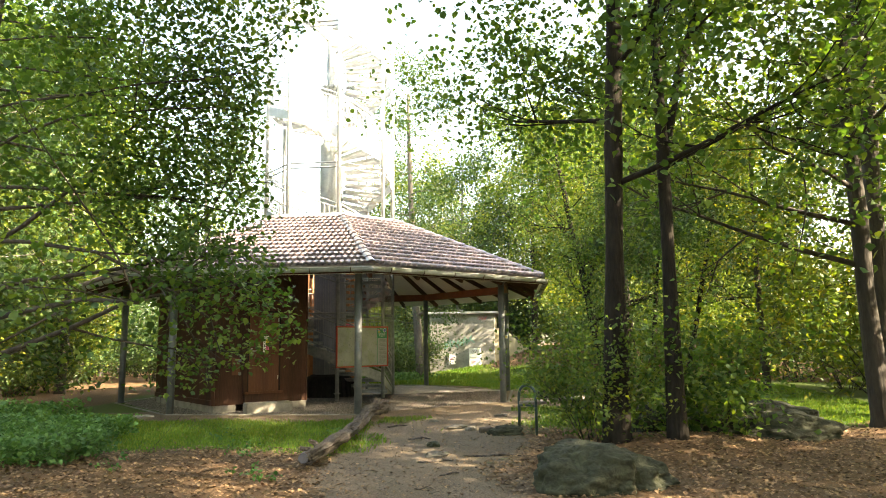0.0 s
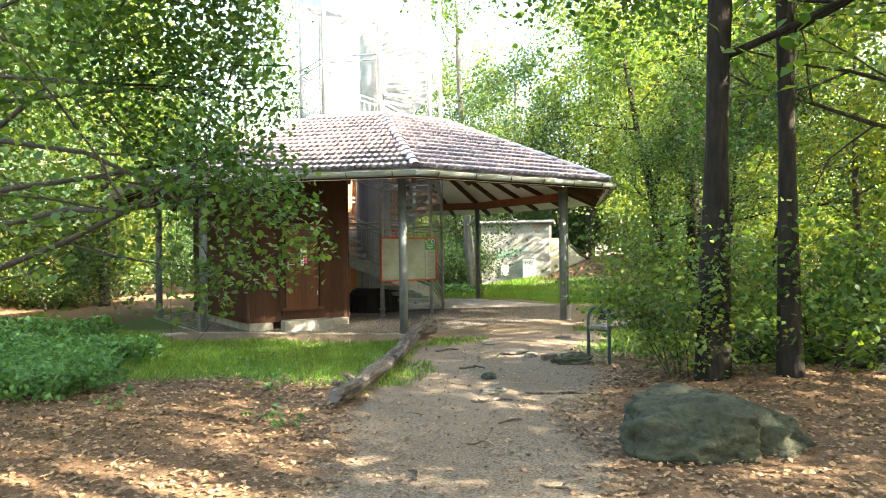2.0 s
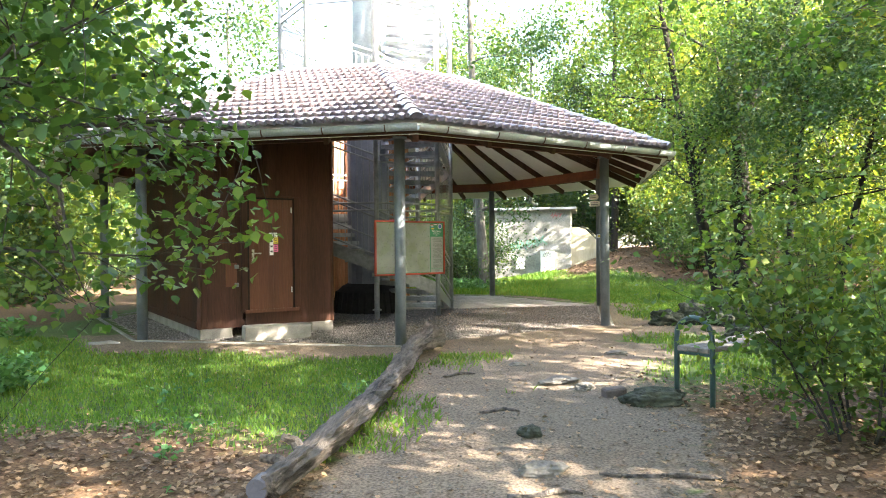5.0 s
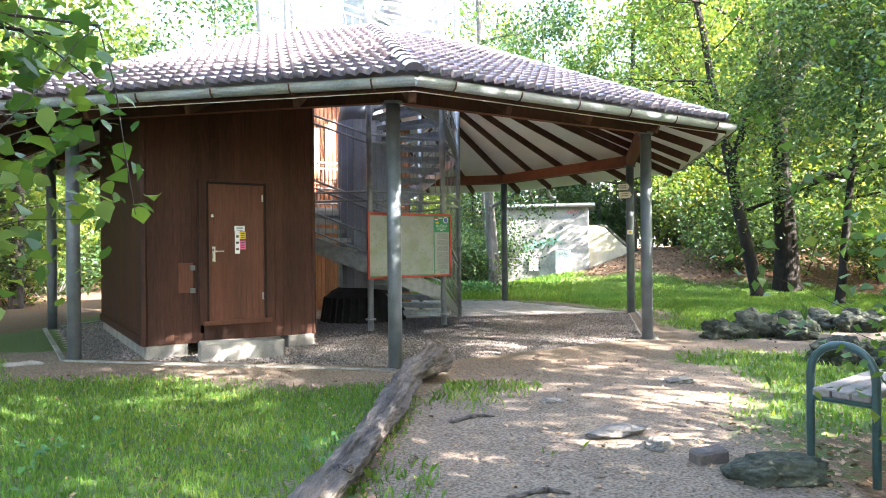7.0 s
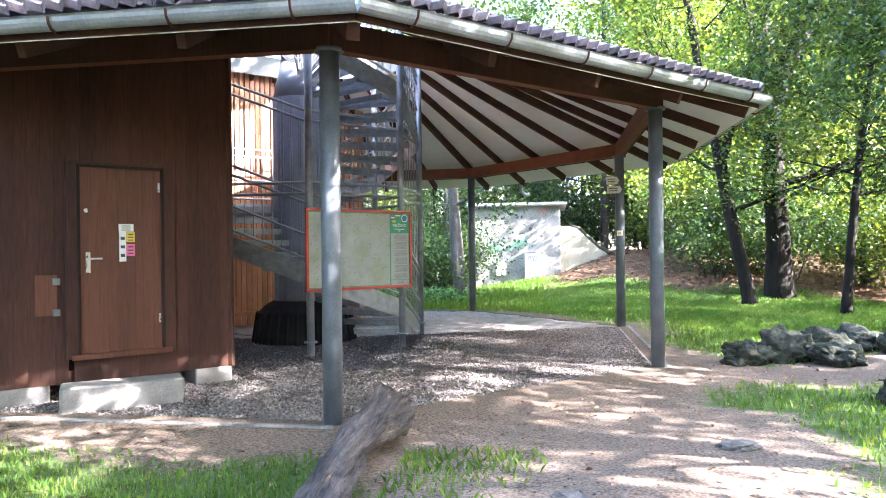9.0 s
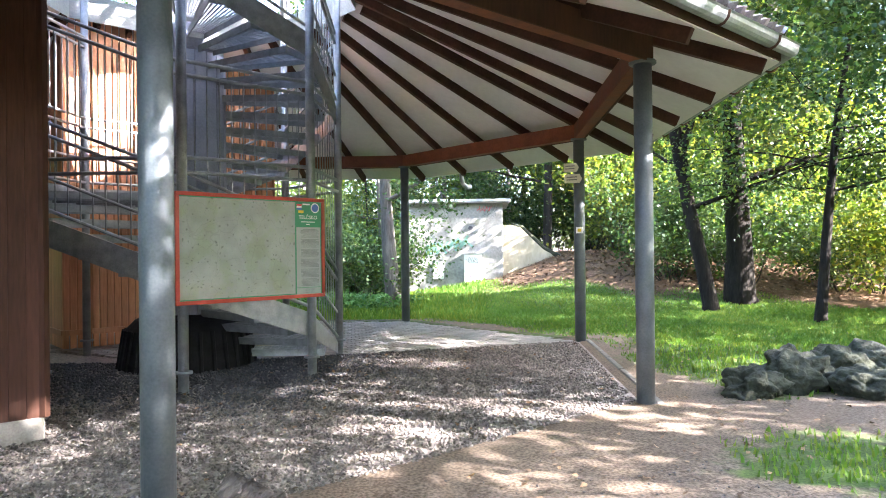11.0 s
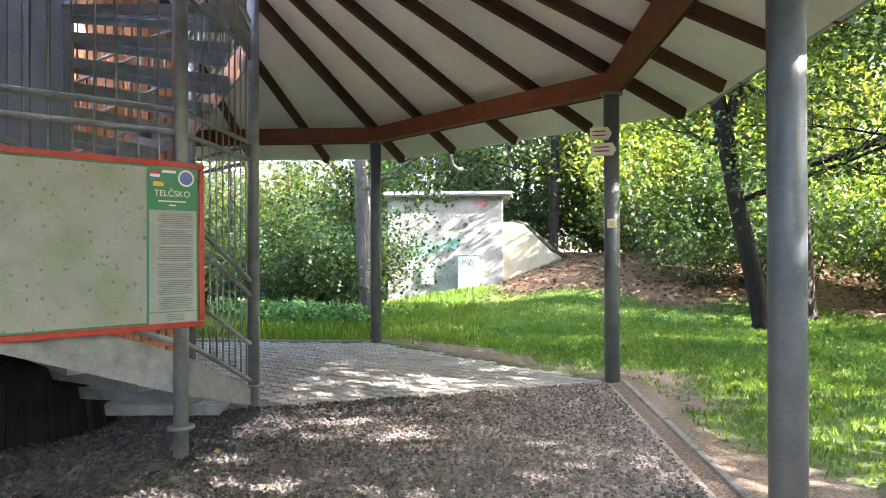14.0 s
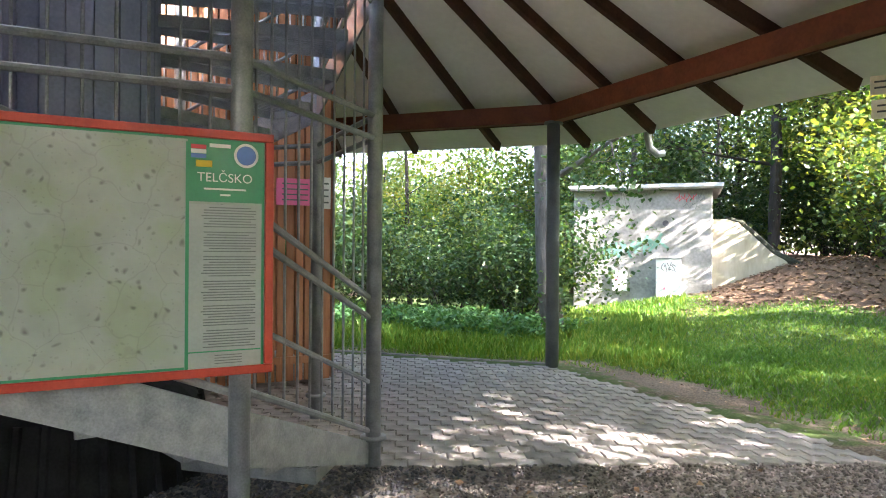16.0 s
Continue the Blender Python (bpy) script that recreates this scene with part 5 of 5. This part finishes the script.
def lobed_boulder():
    """A low boulder with a taller hump and a smaller one before it, split by a cleft."""
    bm = bmesh.new()
    bmesh.ops.create_icosphere(bm, subdivisions=6, radius=1.0)
    for v in bm.verts:
        p = v.co.copy()
        k = 1 + 0.3 * noise.fractal(p * 1.1 + Vector((14.8, 5.2, 4)), 1.0, 2.0, 5) + 0.1 * abs(noise.noise(p * 4.0)) + 0.035 * noise.noise(p * 11.0)
        k *= 1 - 0.2 * math.exp(-((p.x - 0.22 + 0.3 * p.y) / 0.13) ** 2) * max(0, 0.4 - p.y)
        q = p * k
        v.co = Vector((q.x * 0.75, q.y * 0.52, max(q.z, -0.5) * (0.4 - 0.1 * p.x)))
    ob = part("boulder", bm, ROCK, smooth=True)
    ob.matrix_basis = pose(7.0, -13.3, float(height(7.0, -13.3)) + 0.06, 0, 3, 8)
    tagged(ob, "large mossy grey boulder beside the path", "rock")


lobed_boulder()
for i, (x, y, a, b, c, r) in enumerate(((6.75, -1.75, 0.32, 0.25, 0.2, 20), (7.35, -1.35, 0.45, 0.36, 0.28, 50), (8.0, -0.9, 0.42, 0.36, 0.25, 10), (8.6, -0.5, 0.4, 0.33, 0.22, 70), (7.9, -1.8, 0.3, 0.3, 0.2, 0), (9.1, -1.0, 0.4, 0.3, 0.26, 30), (7.8, -4.1, 0.42, 0.3, 0.24, 15), (8.3, -4.4, 0.35, 0.25, 0.2, 80))):
    rock("boulder", 10 + i, x, y, a, b, c, r, ROCK, "rough grey mossy rock in the grass", "rocks by the pavilion", rough=0.4, freq=1.7)
for i, (x, y, a, b, c, r) in enumerate(((9.6, -8.2, 0.75, 0.5, 0.34, 30), (10.6, -7.4, 0.9, 0.6, 0.35, 0), (8.45, -8.55, 0.5, 0.4, 0.42, 60), (10.4, -9.3, 0.9, 0.5, 0.28, 20))):
    rock("boulder", 30 + i, x, y, a, b, c, r, ROCK, "mossy boulder among trees and fallen leaves", "boulders by the trees", rough=0.33)
for i, (x, y, a, b, c, r, mt) in enumerate(((4.85, -8.2, 0.24, 0.12, 0.05, 30, ROCK_BARE), (5.15, -8.5, 0.14, 0.09, 0.05, 70, ROCK_BARE), (5.82, -9.1, 0.3, 0.16, 0.12, 5, ROCK), (4.3, -7.2, 0.1, 0.07, 0.03, 0, ROCK_BARE), (5.6, -5.9, 0.16, 0.12, 0.04, 40, ROCK_BARE), (4.85, -11.2, 0.16, 0.1, 0.06, 10, ROCK_BARE), (4.7, -10.3, 0.1, 0.09, 0.06, 40, ROCK))):
    rock("stone", 50 + i, x, y, a, b, c, r, mt, "stone half sunk in the dirt path", "stones in the path", rough=0.35)
m = pose(5.45, -8.8, 0.045, 3, -4, 25)
tagged(part("brick", bm_box(m, 0.24, 0.13, 0.1, 0.015), mat("old_brick", (0.04, 0.032, 0.028), (0.1, 0.08, 0.065), 10, 0.9, 0.5)), "old dark brick lying on the path", "brick")

# roots and twigs
rng = np.random.default_rng(9)
for x, y, ln_, r, a in ((4.9, -11.65, 0.5, 0.025, 15), (5.7, -11.2, 0.9, 0.02, -5), (3.65, -7.9, 0.45, 0.022, 40), (4.6, -14.3, 0.3, 0.015, 120), (5.2, -12.6, 0.35, 0.012, 60), (5.75, -14.6, 0.3, 0.012, -30), (6.1, -12.1, 0.25, 0.01, 80), (5.0, -13.4, 0.22, 0.009, 10), (4.35, -9.6, 0.4, 0.02, 25), (-2.75, -5.95, 0.5, 0.05, 20)):
    d = np.array([math.cos(radians(a)), math.sin(radians(a))])
    pts = []
    for i in range(7):
        f = i / 6 - 0.5
        q = np.array([x, y]) + d * ln_ * f + np.array([-d[1], d[0]]) * 0.04 * math.sin(5 * f + x * 9)
        pts.append((q[0], q[1], float(height(*q)) + 0.012 + 0.01 * math.sin(9 * f)))
    tagged(part("branch", bm_tube(pts, [r * k for k in (0.5, 0.9, 1, 0.95, 0.9, 0.7, 0.4)], 7), LOG_BARK if r < 0.04 else CONCRETE, smooth=True), "bare stick lying on the ground", "stick", group="sticks on the ground")


def log():
    bm = bmesh.new()
    a, b = Vector((3.24, -12.2, 0.08)), Vector((2.98, -5.75, 0.2))
    n, ring = 170, 44
    rows = []
    for i in range(n + 1):
        f = i / n
        c = a.lerp(b, f) + Vector((0.1 * math.sin(f * 5 + 0.4) - 0.04, 0, 0.02 * math.sin(f * 9)))
        r = 0.085 + 0.04 * f + 0.05 * smooth(0.86, 0.97, f)
        row = []
        for k in range(ring):
            t = 2 * math.pi * k / ring
            q = Vector((math.cos(t), f * 7, math.sin(t)))
            w = r * (1.06 + 0.42 * noise.noise(Vector((q.x * 1.6, q.y * 1.3, q.z * 1.6))) + 0.3 * noise.noise(Vector((q.x * 4.5, q.y * 1.6, q.z * 4.5))) + 0.12 * noise.noise(q * 9.0) - 0.75 * max(0.0, 0.4 - abs(noise.noise(Vector((q.x * 3.4 + 0.6 * math.sin(3 * f), q.y * 0.7, q.z * 3.4))) * 2.2)))
            row.append(bm.verts.new(c + Vector((math.cos(t) * w, 0.05 * noise.noise(q * 3) * (f < 0.02 or f > 0.98), math.sin(t) * w))))
        rows.append(row)
    for p, q in zip(rows, rows[1:]):
        for k in range(ring):
            bm.faces.new((p[k], p[(k + 1) % ring], q[(k + 1) % ring], q[k]))
    bm.faces.new(rows[0][::-1])
    tip = bm.verts.new(b + Vector((0.02, 0.1, 0.05)))
    for k in range(ring):
        bm.faces.new((rows[-1][k], rows[-1][(k + 1) % ring], tip))
    ob = tagged(part("log", bm, LOG_BARK, smooth=True), "fallen weathered tree trunk beside the path", "log")
    bm = bmesh.new()
    tube(bm, [a + Vector((-0.06, -0.012, 0)), a + Vector((-0.06, 0.1, 0))], [0.07, 0.08], 14)
    part("cut_end", bm, INK_DARK, ob, "dark cut end")
    for f, sx, sz in ((0.06, -0.16, 0.05), (0.1, -0.12, 0.1), (0.35, 0.12, 0.06)):
        c = a.lerp(b, f)
        part("stub", bm_tube([c, c + Vector((sx * 0.7, 0.03, sz)), c + Vector((sx * 1.3, -0.02, sz * 1.4))], [0.05, 0.04, 0.025], 7), LOG_BARK, ob)


log()


def bench():
    ob = thing("bench", "bench with green tubular hoop ends and a timber seat", "bench")
    e0, e1 = Vector((6.2, -9.05, 0)), Vector((7.5, -7.45, 0))
    d = (e1 - e0).normalized()
    s = Vector((d.y, -d.x, 0))
    for e in (e0, e1):
        z = float(height(e.x, e.y))
        pts = [e - s * 0.19 + Vector((0, 0, z - 0.1)), e - s * 0.19 + Vector((0, 0, 0.64))]
        pts += [e - s * 0.19 * math.cos(t) + Vector((0, 0, 0.66 + 0.19 * math.sin(t))) for t in (math.pi * k / 10 for k in range(1, 10))]
        pts += [e + s * 0.19 + Vector((0, 0, 0.64)), e + s * 0.19 + Vector((0, 0, z - 0.1))]
        part("hoop", bm_tube(pts, 0.026, 12), HOOP, ob, "dark green bent tube end", smooth=True)
        part("seat_bracket", bm_tube([e - s * 0.19 + Vector((0, 0, 0.5)), e + s * 0.19 + Vector((0, 0, 0.5))], 0.018, 8), HOOP, ob)
    for k in (-0.115, 0.0, 0.115):
        part("seat_plank", bm_box(along(e0 + s * k + Vector((0, 0, 0.54)), e1 + s * k + Vector((0, 0, 0.54))), (e1 - e0).length + 0.06, 0.105, 0.05, 0.008), BENCH_WOOD, ob)


bench()

# ---- plastered bunker in the bank ----
bunker = thing("bunker", "plastered concrete bunker half buried in the bank", "bunker")
bm = bmesh.new()
KX0, KX1, KY = 1.2, 4.6, 14.5
box(bm, pose((KX0 + KX1) / 2, KY + 1.7, 1.3), KX1 - KX0, 3.4, 3.6, 0.02)
part("wall", bm, PLASTER, bunker, "stained pale plaster wall")
part("roof_slab", bm_box(pose((KX0 + KX1) / 2 + 0.08, KY + 1.65, 3.16), KX1 - KX0 + 0.3, 3.7, 0.12, 0.01), CONCRETE, bunker, "flat concrete roof slab with a metal edge")
part("roof_edge", bm_box(pose((KX0 + KX1) / 2 + 0.08, KY - 0.21, 3.2), KX1 - KX0 + 0.34, 0.02, 0.09), ZINC, bunker)
bm = bmesh.new()
o = [(4.6, -0.2), (6.7, -0.2), (6.55, 1.2), (6.0, 1.5), (5.2, 2.28), (4.95, 2.36), (4.6, 2.36)]
f0, f1 = [bm.verts.new((x, KY + 0.25, z)) for x, z in o], [bm.verts.new((x, KY + 0.55, z)) for x, z in o]
bm.faces.new(f0)
bm.faces.new(f1[::-1])
for i in range(len(o)):
    bm.faces.new((f0[i], f1[i], f1[(i + 1) % len(o)], f0[(i + 1) % len(o)]))
bmesh.ops.recalc_face_normals(bm, faces=bm.faces)
part("wing_wall", bm, PLASTER_Y, bunker, "sloping yellowed plaster wing wall")
part("coping", bm_tube([(4.9, KY + 0.4, 2.4), (5.25, KY + 0.38, 2.3), (6.02, KY + 0.36, 1.53), (6.6, KY + 0.3, 1.2)], [0.04, 0.07, 0.09, 0.11], 8), ROCK, bunker, "mossy coping")
part("vent_hole", bm_tube([(3.5, KY - 0.02, 2.26), (3.5, KY + 0.05, 2.26)], 0.075, 16), INK_DARK, bunker, "dark round vent hole")
rng = np.random.default_rng(4)
for i in range(16):
    x, z = 3.78 + 0.026 * i * 1.6, 2.9 + 0.05 * math.sin(i * 2.1)
    part("graffiti", bm_box(pose(x, KY - 0.006, z, 0, rng.uniform(-50, 50), 0), 0.018, 0.004, 0.13), RED if i < 11 else INK, bunker)
for i in range(10):
    part("graffiti", bm_box(pose(3.95 + 0.045 * i, KY - 0.006, 2.7 + 0.05 * math.sin(i * 1.7), 0, rng.uniform(-60, 60), 0), 0.012, 0.004, 0.1), INK, bunker)
TEAL = mat("sprayed_teal_paint", (0.1, 0.24, 0.19), (0.2, 0.36, 0.29), 4, 0.85, 0.1)
for i in range(26):
    x = 2.0 + 0.058 * i
    part("graffiti", bm_box(pose(x, KY - 0.004 - 0.0004 * (i % 5), 1.5 + 0.33 * (i / 26) + 0.1 * math.sin(i * 1.7), 0, rng.uniform(-60, 60), 0), 0.07, 0.003, rng.uniform(0.14, 0.36)), TEAL, bunker)
cab = thing("meter_cabinet", "white metal meter cabinet with scrawled graffiti on the bunker", "cabinet")
part("body", bm_box(pose(3.58, KY - 0.13, 0.88), 0.6, 0.24, 0.96, 0.008), WHITE, cab)
part("door", bm_box(pose(3.58, KY - 0.255, 1.11), 0.56, 0.012, 0.46, 0.004), WHITE, cab)
part("door", bm_box(pose(3.58, KY - 0.255, 0.64), 0.56, 0.012, 0.42, 0.004), WHITE, cab)
part("top", bm_box(pose(3.58, KY - 0.13, 1.375), 0.64, 0.28, 0.03), INK, cab)
for i in range(14):
    part("graffiti", bm_box(pose(3.42 + 0.024 * i, KY - 0.263, 1.16 + 0.08 * math.sin(i * 2.3), 0, rng.uniform(-70, 70), 0), 0.014, 0.003, 0.1), INK_DARK, cab)
for i in range(12):
    part("graffiti", bm_box(pose(3.42 + 0.024 * i, KY - 0.263, 0.66 + 0.06 * math.sin(i * 1.9), 0, rng.uniform(-70, 70), 0), 0.014, 0.003, 0.08), PINK, cab)
cab2 = thing("wall_hatch", "small weathered metal hatch with pink scrawl on the bunker", "hatch")
part("body", bm_box(pose(2.39, KY - 0.03, 0.79), 0.4, 0.07, 0.55, 0.006), PLASTER, cab2)
part("frame", bm_box(pose(2.39, KY - 0.068, 0.79), 0.36, 0.01, 0.5, 0.003), WHITE, cab2)
for i in range(8):
    part("graffiti", bm_box(pose(2.29 + 0.027 * i, KY - 0.076, 0.84 + 0.05 * math.sin(i * 2.9), 0, rng.uniform(-70, 70), 0), 0.014, 0.003, 0.09), PINK, cab2)


# ---- roof tiles ----
def tile_mesh(name, width, depth):
    """An interlocking tile with two rolls, its length along y (up the slope), standing a little proud at the lower end."""
    bm = bmesh.new()
    n = 13
    prof = [(width * (i / (n - 1) - 0.5), 0.042 * (0.5 - 0.5 * math.cos(4 * math.pi * i / (n - 1)))) for i in range(n)]
    lo = [bm.verts.new((x, 0.03 * math.cos(4 * math.pi * x / width), z + 0.082)) for x, z in prof]
    hi = [bm.verts.new((x, depth + 0.03, z + 0.012)) for x, z in prof]
    ft = [bm.verts.new((x, 0.012 + 0.03 * math.cos(4 * math.pi * x / width), z + 0.016)) for x, z in prof]
    for i in range(n - 1):
        bm.faces.new((lo[i], lo[i + 1], hi[i + 1], hi[i]))
        bm.faces.new((ft[i], ft[i + 1], lo[i + 1], lo[i]))
    return bm


def lay_tiles():
    w, rows = 0.3, 14
    apo0, apo1 = EAVE_R * math.cos(radians(22.5)) + 0.03, TOP_R * math.cos(radians(22.5))
    run = math.hypot(apo0 - apo1, TOP_Z - EAVE_Z)
    depth = run / rows
    pitch = math.atan2(TOP_Z - EAVE_Z, apo0 - apo1)
    me = mesh_of("roof_tile", tile_mesh("roof_tile", w, depth), True)
    me.polygons.foreach_set("use_smooth", [i % 2 == 0 for i in range(len(me.polygons))])
    me.materials.append(TILE)
    mv = np.array([v.co[:] for v in me.vertices])
    mf = [tuple(p.vertices) for p in me.polygons]
    rest_v, rest_f, count = [], [], 0
    for face in (7, 0, 1, 2, 3, 4, 5, 6):
        mid = radians(EAVES[face] + 22.5)
        for r in range(rows):
            s = r * depth
            apo = apo0 - s * math.cos(pitch)
            half = apo * math.tan(radians(22.5))
            n = int((2 * half + 0.1) // w)
            x0 = -n * w / 2 + w / 2 + (0.5 * w if r % 2 else 0) * 0
            for i in range(n):
                x = x0 + i * w
                m = Matrix.Rotation(mid + radians(90), 4, "Z") @ Matrix.Translation((x, -apo, EAVE_Z + 0.08 + s * math.sin(pitch))) @ Matrix.Rotation(pitch, 4, "X")
                m = m @ pose(random.gauss(0, 0.002), random.gauss(0, 0.003), random.gauss(0, 0.0015), random.gauss(0, 0.5), random.gauss(0, 0.4), random.gauss(0, 0.5))
                if count < 300 and face in (7, 0):
                    o = obj("roof_tile", me, None, roof)
                    o.matrix_basis = m
                    count += 1
                else:
                    a = np.array(m)
                    rest_f += [tuple(k + len(rest_v) * len(mv) for k in f) for f in mf]
                    rest_v.append(mv @ a[:3, :3].T + a[:3, 3])
    big = bpy.data.meshes.new("roof_tiles")
    big.from_pydata(np.concatenate(rest_v).tolist(), [], rest_f)
    big.polygons.foreach_set("use_smooth", [i % 2 == 0 for i in range(len(big.polygons))])
    o = obj("roof_tiles", big, TILE, roof, "rows of dark reddish concrete roof tiles")
    o["kind"] = "stuff"
    # hip caps
    cap = bmesh.new()
    L = 0.4
    for y, rr, zz in ((0, 0.115, 0.02), (0.05, 0.118, 0.02), (L, 0.095, 0.0)):
        for k in range(7):
            t = math.pi * k / 6
            cap.verts.new((rr * math.cos(t), y, rr * 0.8 * math.sin(t) + zz))
    cap.verts.ensure_lookup_table()
    for j in range(2):
        for k in range(6):
            cap.faces.new([cap.verts[q] for q in (j * 7 + k, j * 7 + k + 1, j * 7 + k + 8, j * 7 + k + 7)])
    cap.faces.new([cap.verts[k] for k in range(7)])
    cme = mesh_of("ridge_tile", cap, True)
    cme.materials.append(TILE)
    hip_len = math.hypot(EAVE_R - TOP_R, TOP_Z - EAVE_Z)
    hp = math.atan2(TOP_Z - EAVE_Z, EAVE_R - TOP_R)
    for a in EAVES:
        n = 14
        for i in range(n):
            s = i * hip_len / n
            r = EAVE_R + 0.03 - s * math.cos(hp)
            o = obj("ridge_tile", cme, None, roof)
            o.matrix_basis = Matrix.Rotation(radians(a + 90), 4, "Z") @ Matrix.Translation((0, -r, EAVE_Z + 0.1 + s * math.sin(hp))) @ Matrix.Rotation(hp + 0.05, 4, "X")


lay_tiles()


# ---- paving stones ----
def lay_paving():
    """Interlocking pavers with wavy long sides, courses along x."""
    w, h, g = 0.2, 0.165, 0.005
    bm = bmesh.new()
    k = 0.028
    o = [(-w / 2 + g, -h / 2 + g), (-w / 4, -h / 2 + g + k), (0, -h / 2 + g), (w / 4, -h / 2 + g - k), (w / 2 - g, -h / 2 + g),
         (w / 2 - g, h / 2 - g), (w / 4, h / 2 - g - k), (0, h / 2 - g), (-w / 4, h / 2 - g + k), (-w / 2 + g, h / 2 - g)]
    lo = [bm.verts.new((x, y, -0.04)) for x, y in o]
    mid = [bm.verts.new((x, y, -0.006)) for x, y in o]
    hi = [bm.verts.new((x * 0.95, y * 0.95, 0)) for x, y in o]
    n = len(o)
    for i in range(n):
        j = (i + 1) % n
        bm.faces.new((lo[i], lo[j], mid[j], mid[i]))
        bm.faces.new((mid[i], mid[j], hi[j], hi[i]))
    bm.faces.new(hi)
    me = mesh_of("paver", bm)
    me.materials.append(PAVER)
    mv = np.array([v.co[:] for v in me.vertices])
    mf = [tuple(p.vertices) for p in me.polygons]
    turn = radians(22.5)
    cells = []
    for i in range(-40, 60):
        for j in range(-4, 60):
            c = Matrix.Rotation(turn, 2) @ Vector((i * w + (w / 2 if j % 2 else 0), (j + 0.55) * h))
            ang = math.degrees(math.atan2(c.y, c.x))
            if 22.5 < ang < 157 and float(octagon_out(np.array(c.x), np.array(c.y))) < -0.18 and math.hypot(*c) > 0.75:
                cells.append(c)
    cells.sort(key=lambda c: math.hypot(c.x - 3, c.y - 1.2))
    rest_v, rest_f = [], []
    for i, c in enumerate(cells):
        m = pose(c.x, c.y, random.gauss(0.0, 0.0015), random.gauss(0, 0.4), random.gauss(0, 0.4), 22.5)
        if i < 300:
            ob = obj("paver", me, None, paving)
            ob.matrix_basis = m
        else:
            a = np.array(m)
            rest_f += [tuple(q + len(rest_v) * len(mv) for q in f) for f in mf]
            rest_v.append(mv @ a[:3, :3].T + a[:3, 3])
    big = bpy.data.meshes.new("pavers")
    big.from_pydata(np.concatenate(rest_v).tolist(), [], rest_f)
    ob = obj("pavers", big, PAVER, paving, "interlocking grey concrete pavers")
    ob["kind"] = "stuff"


lay_paving()
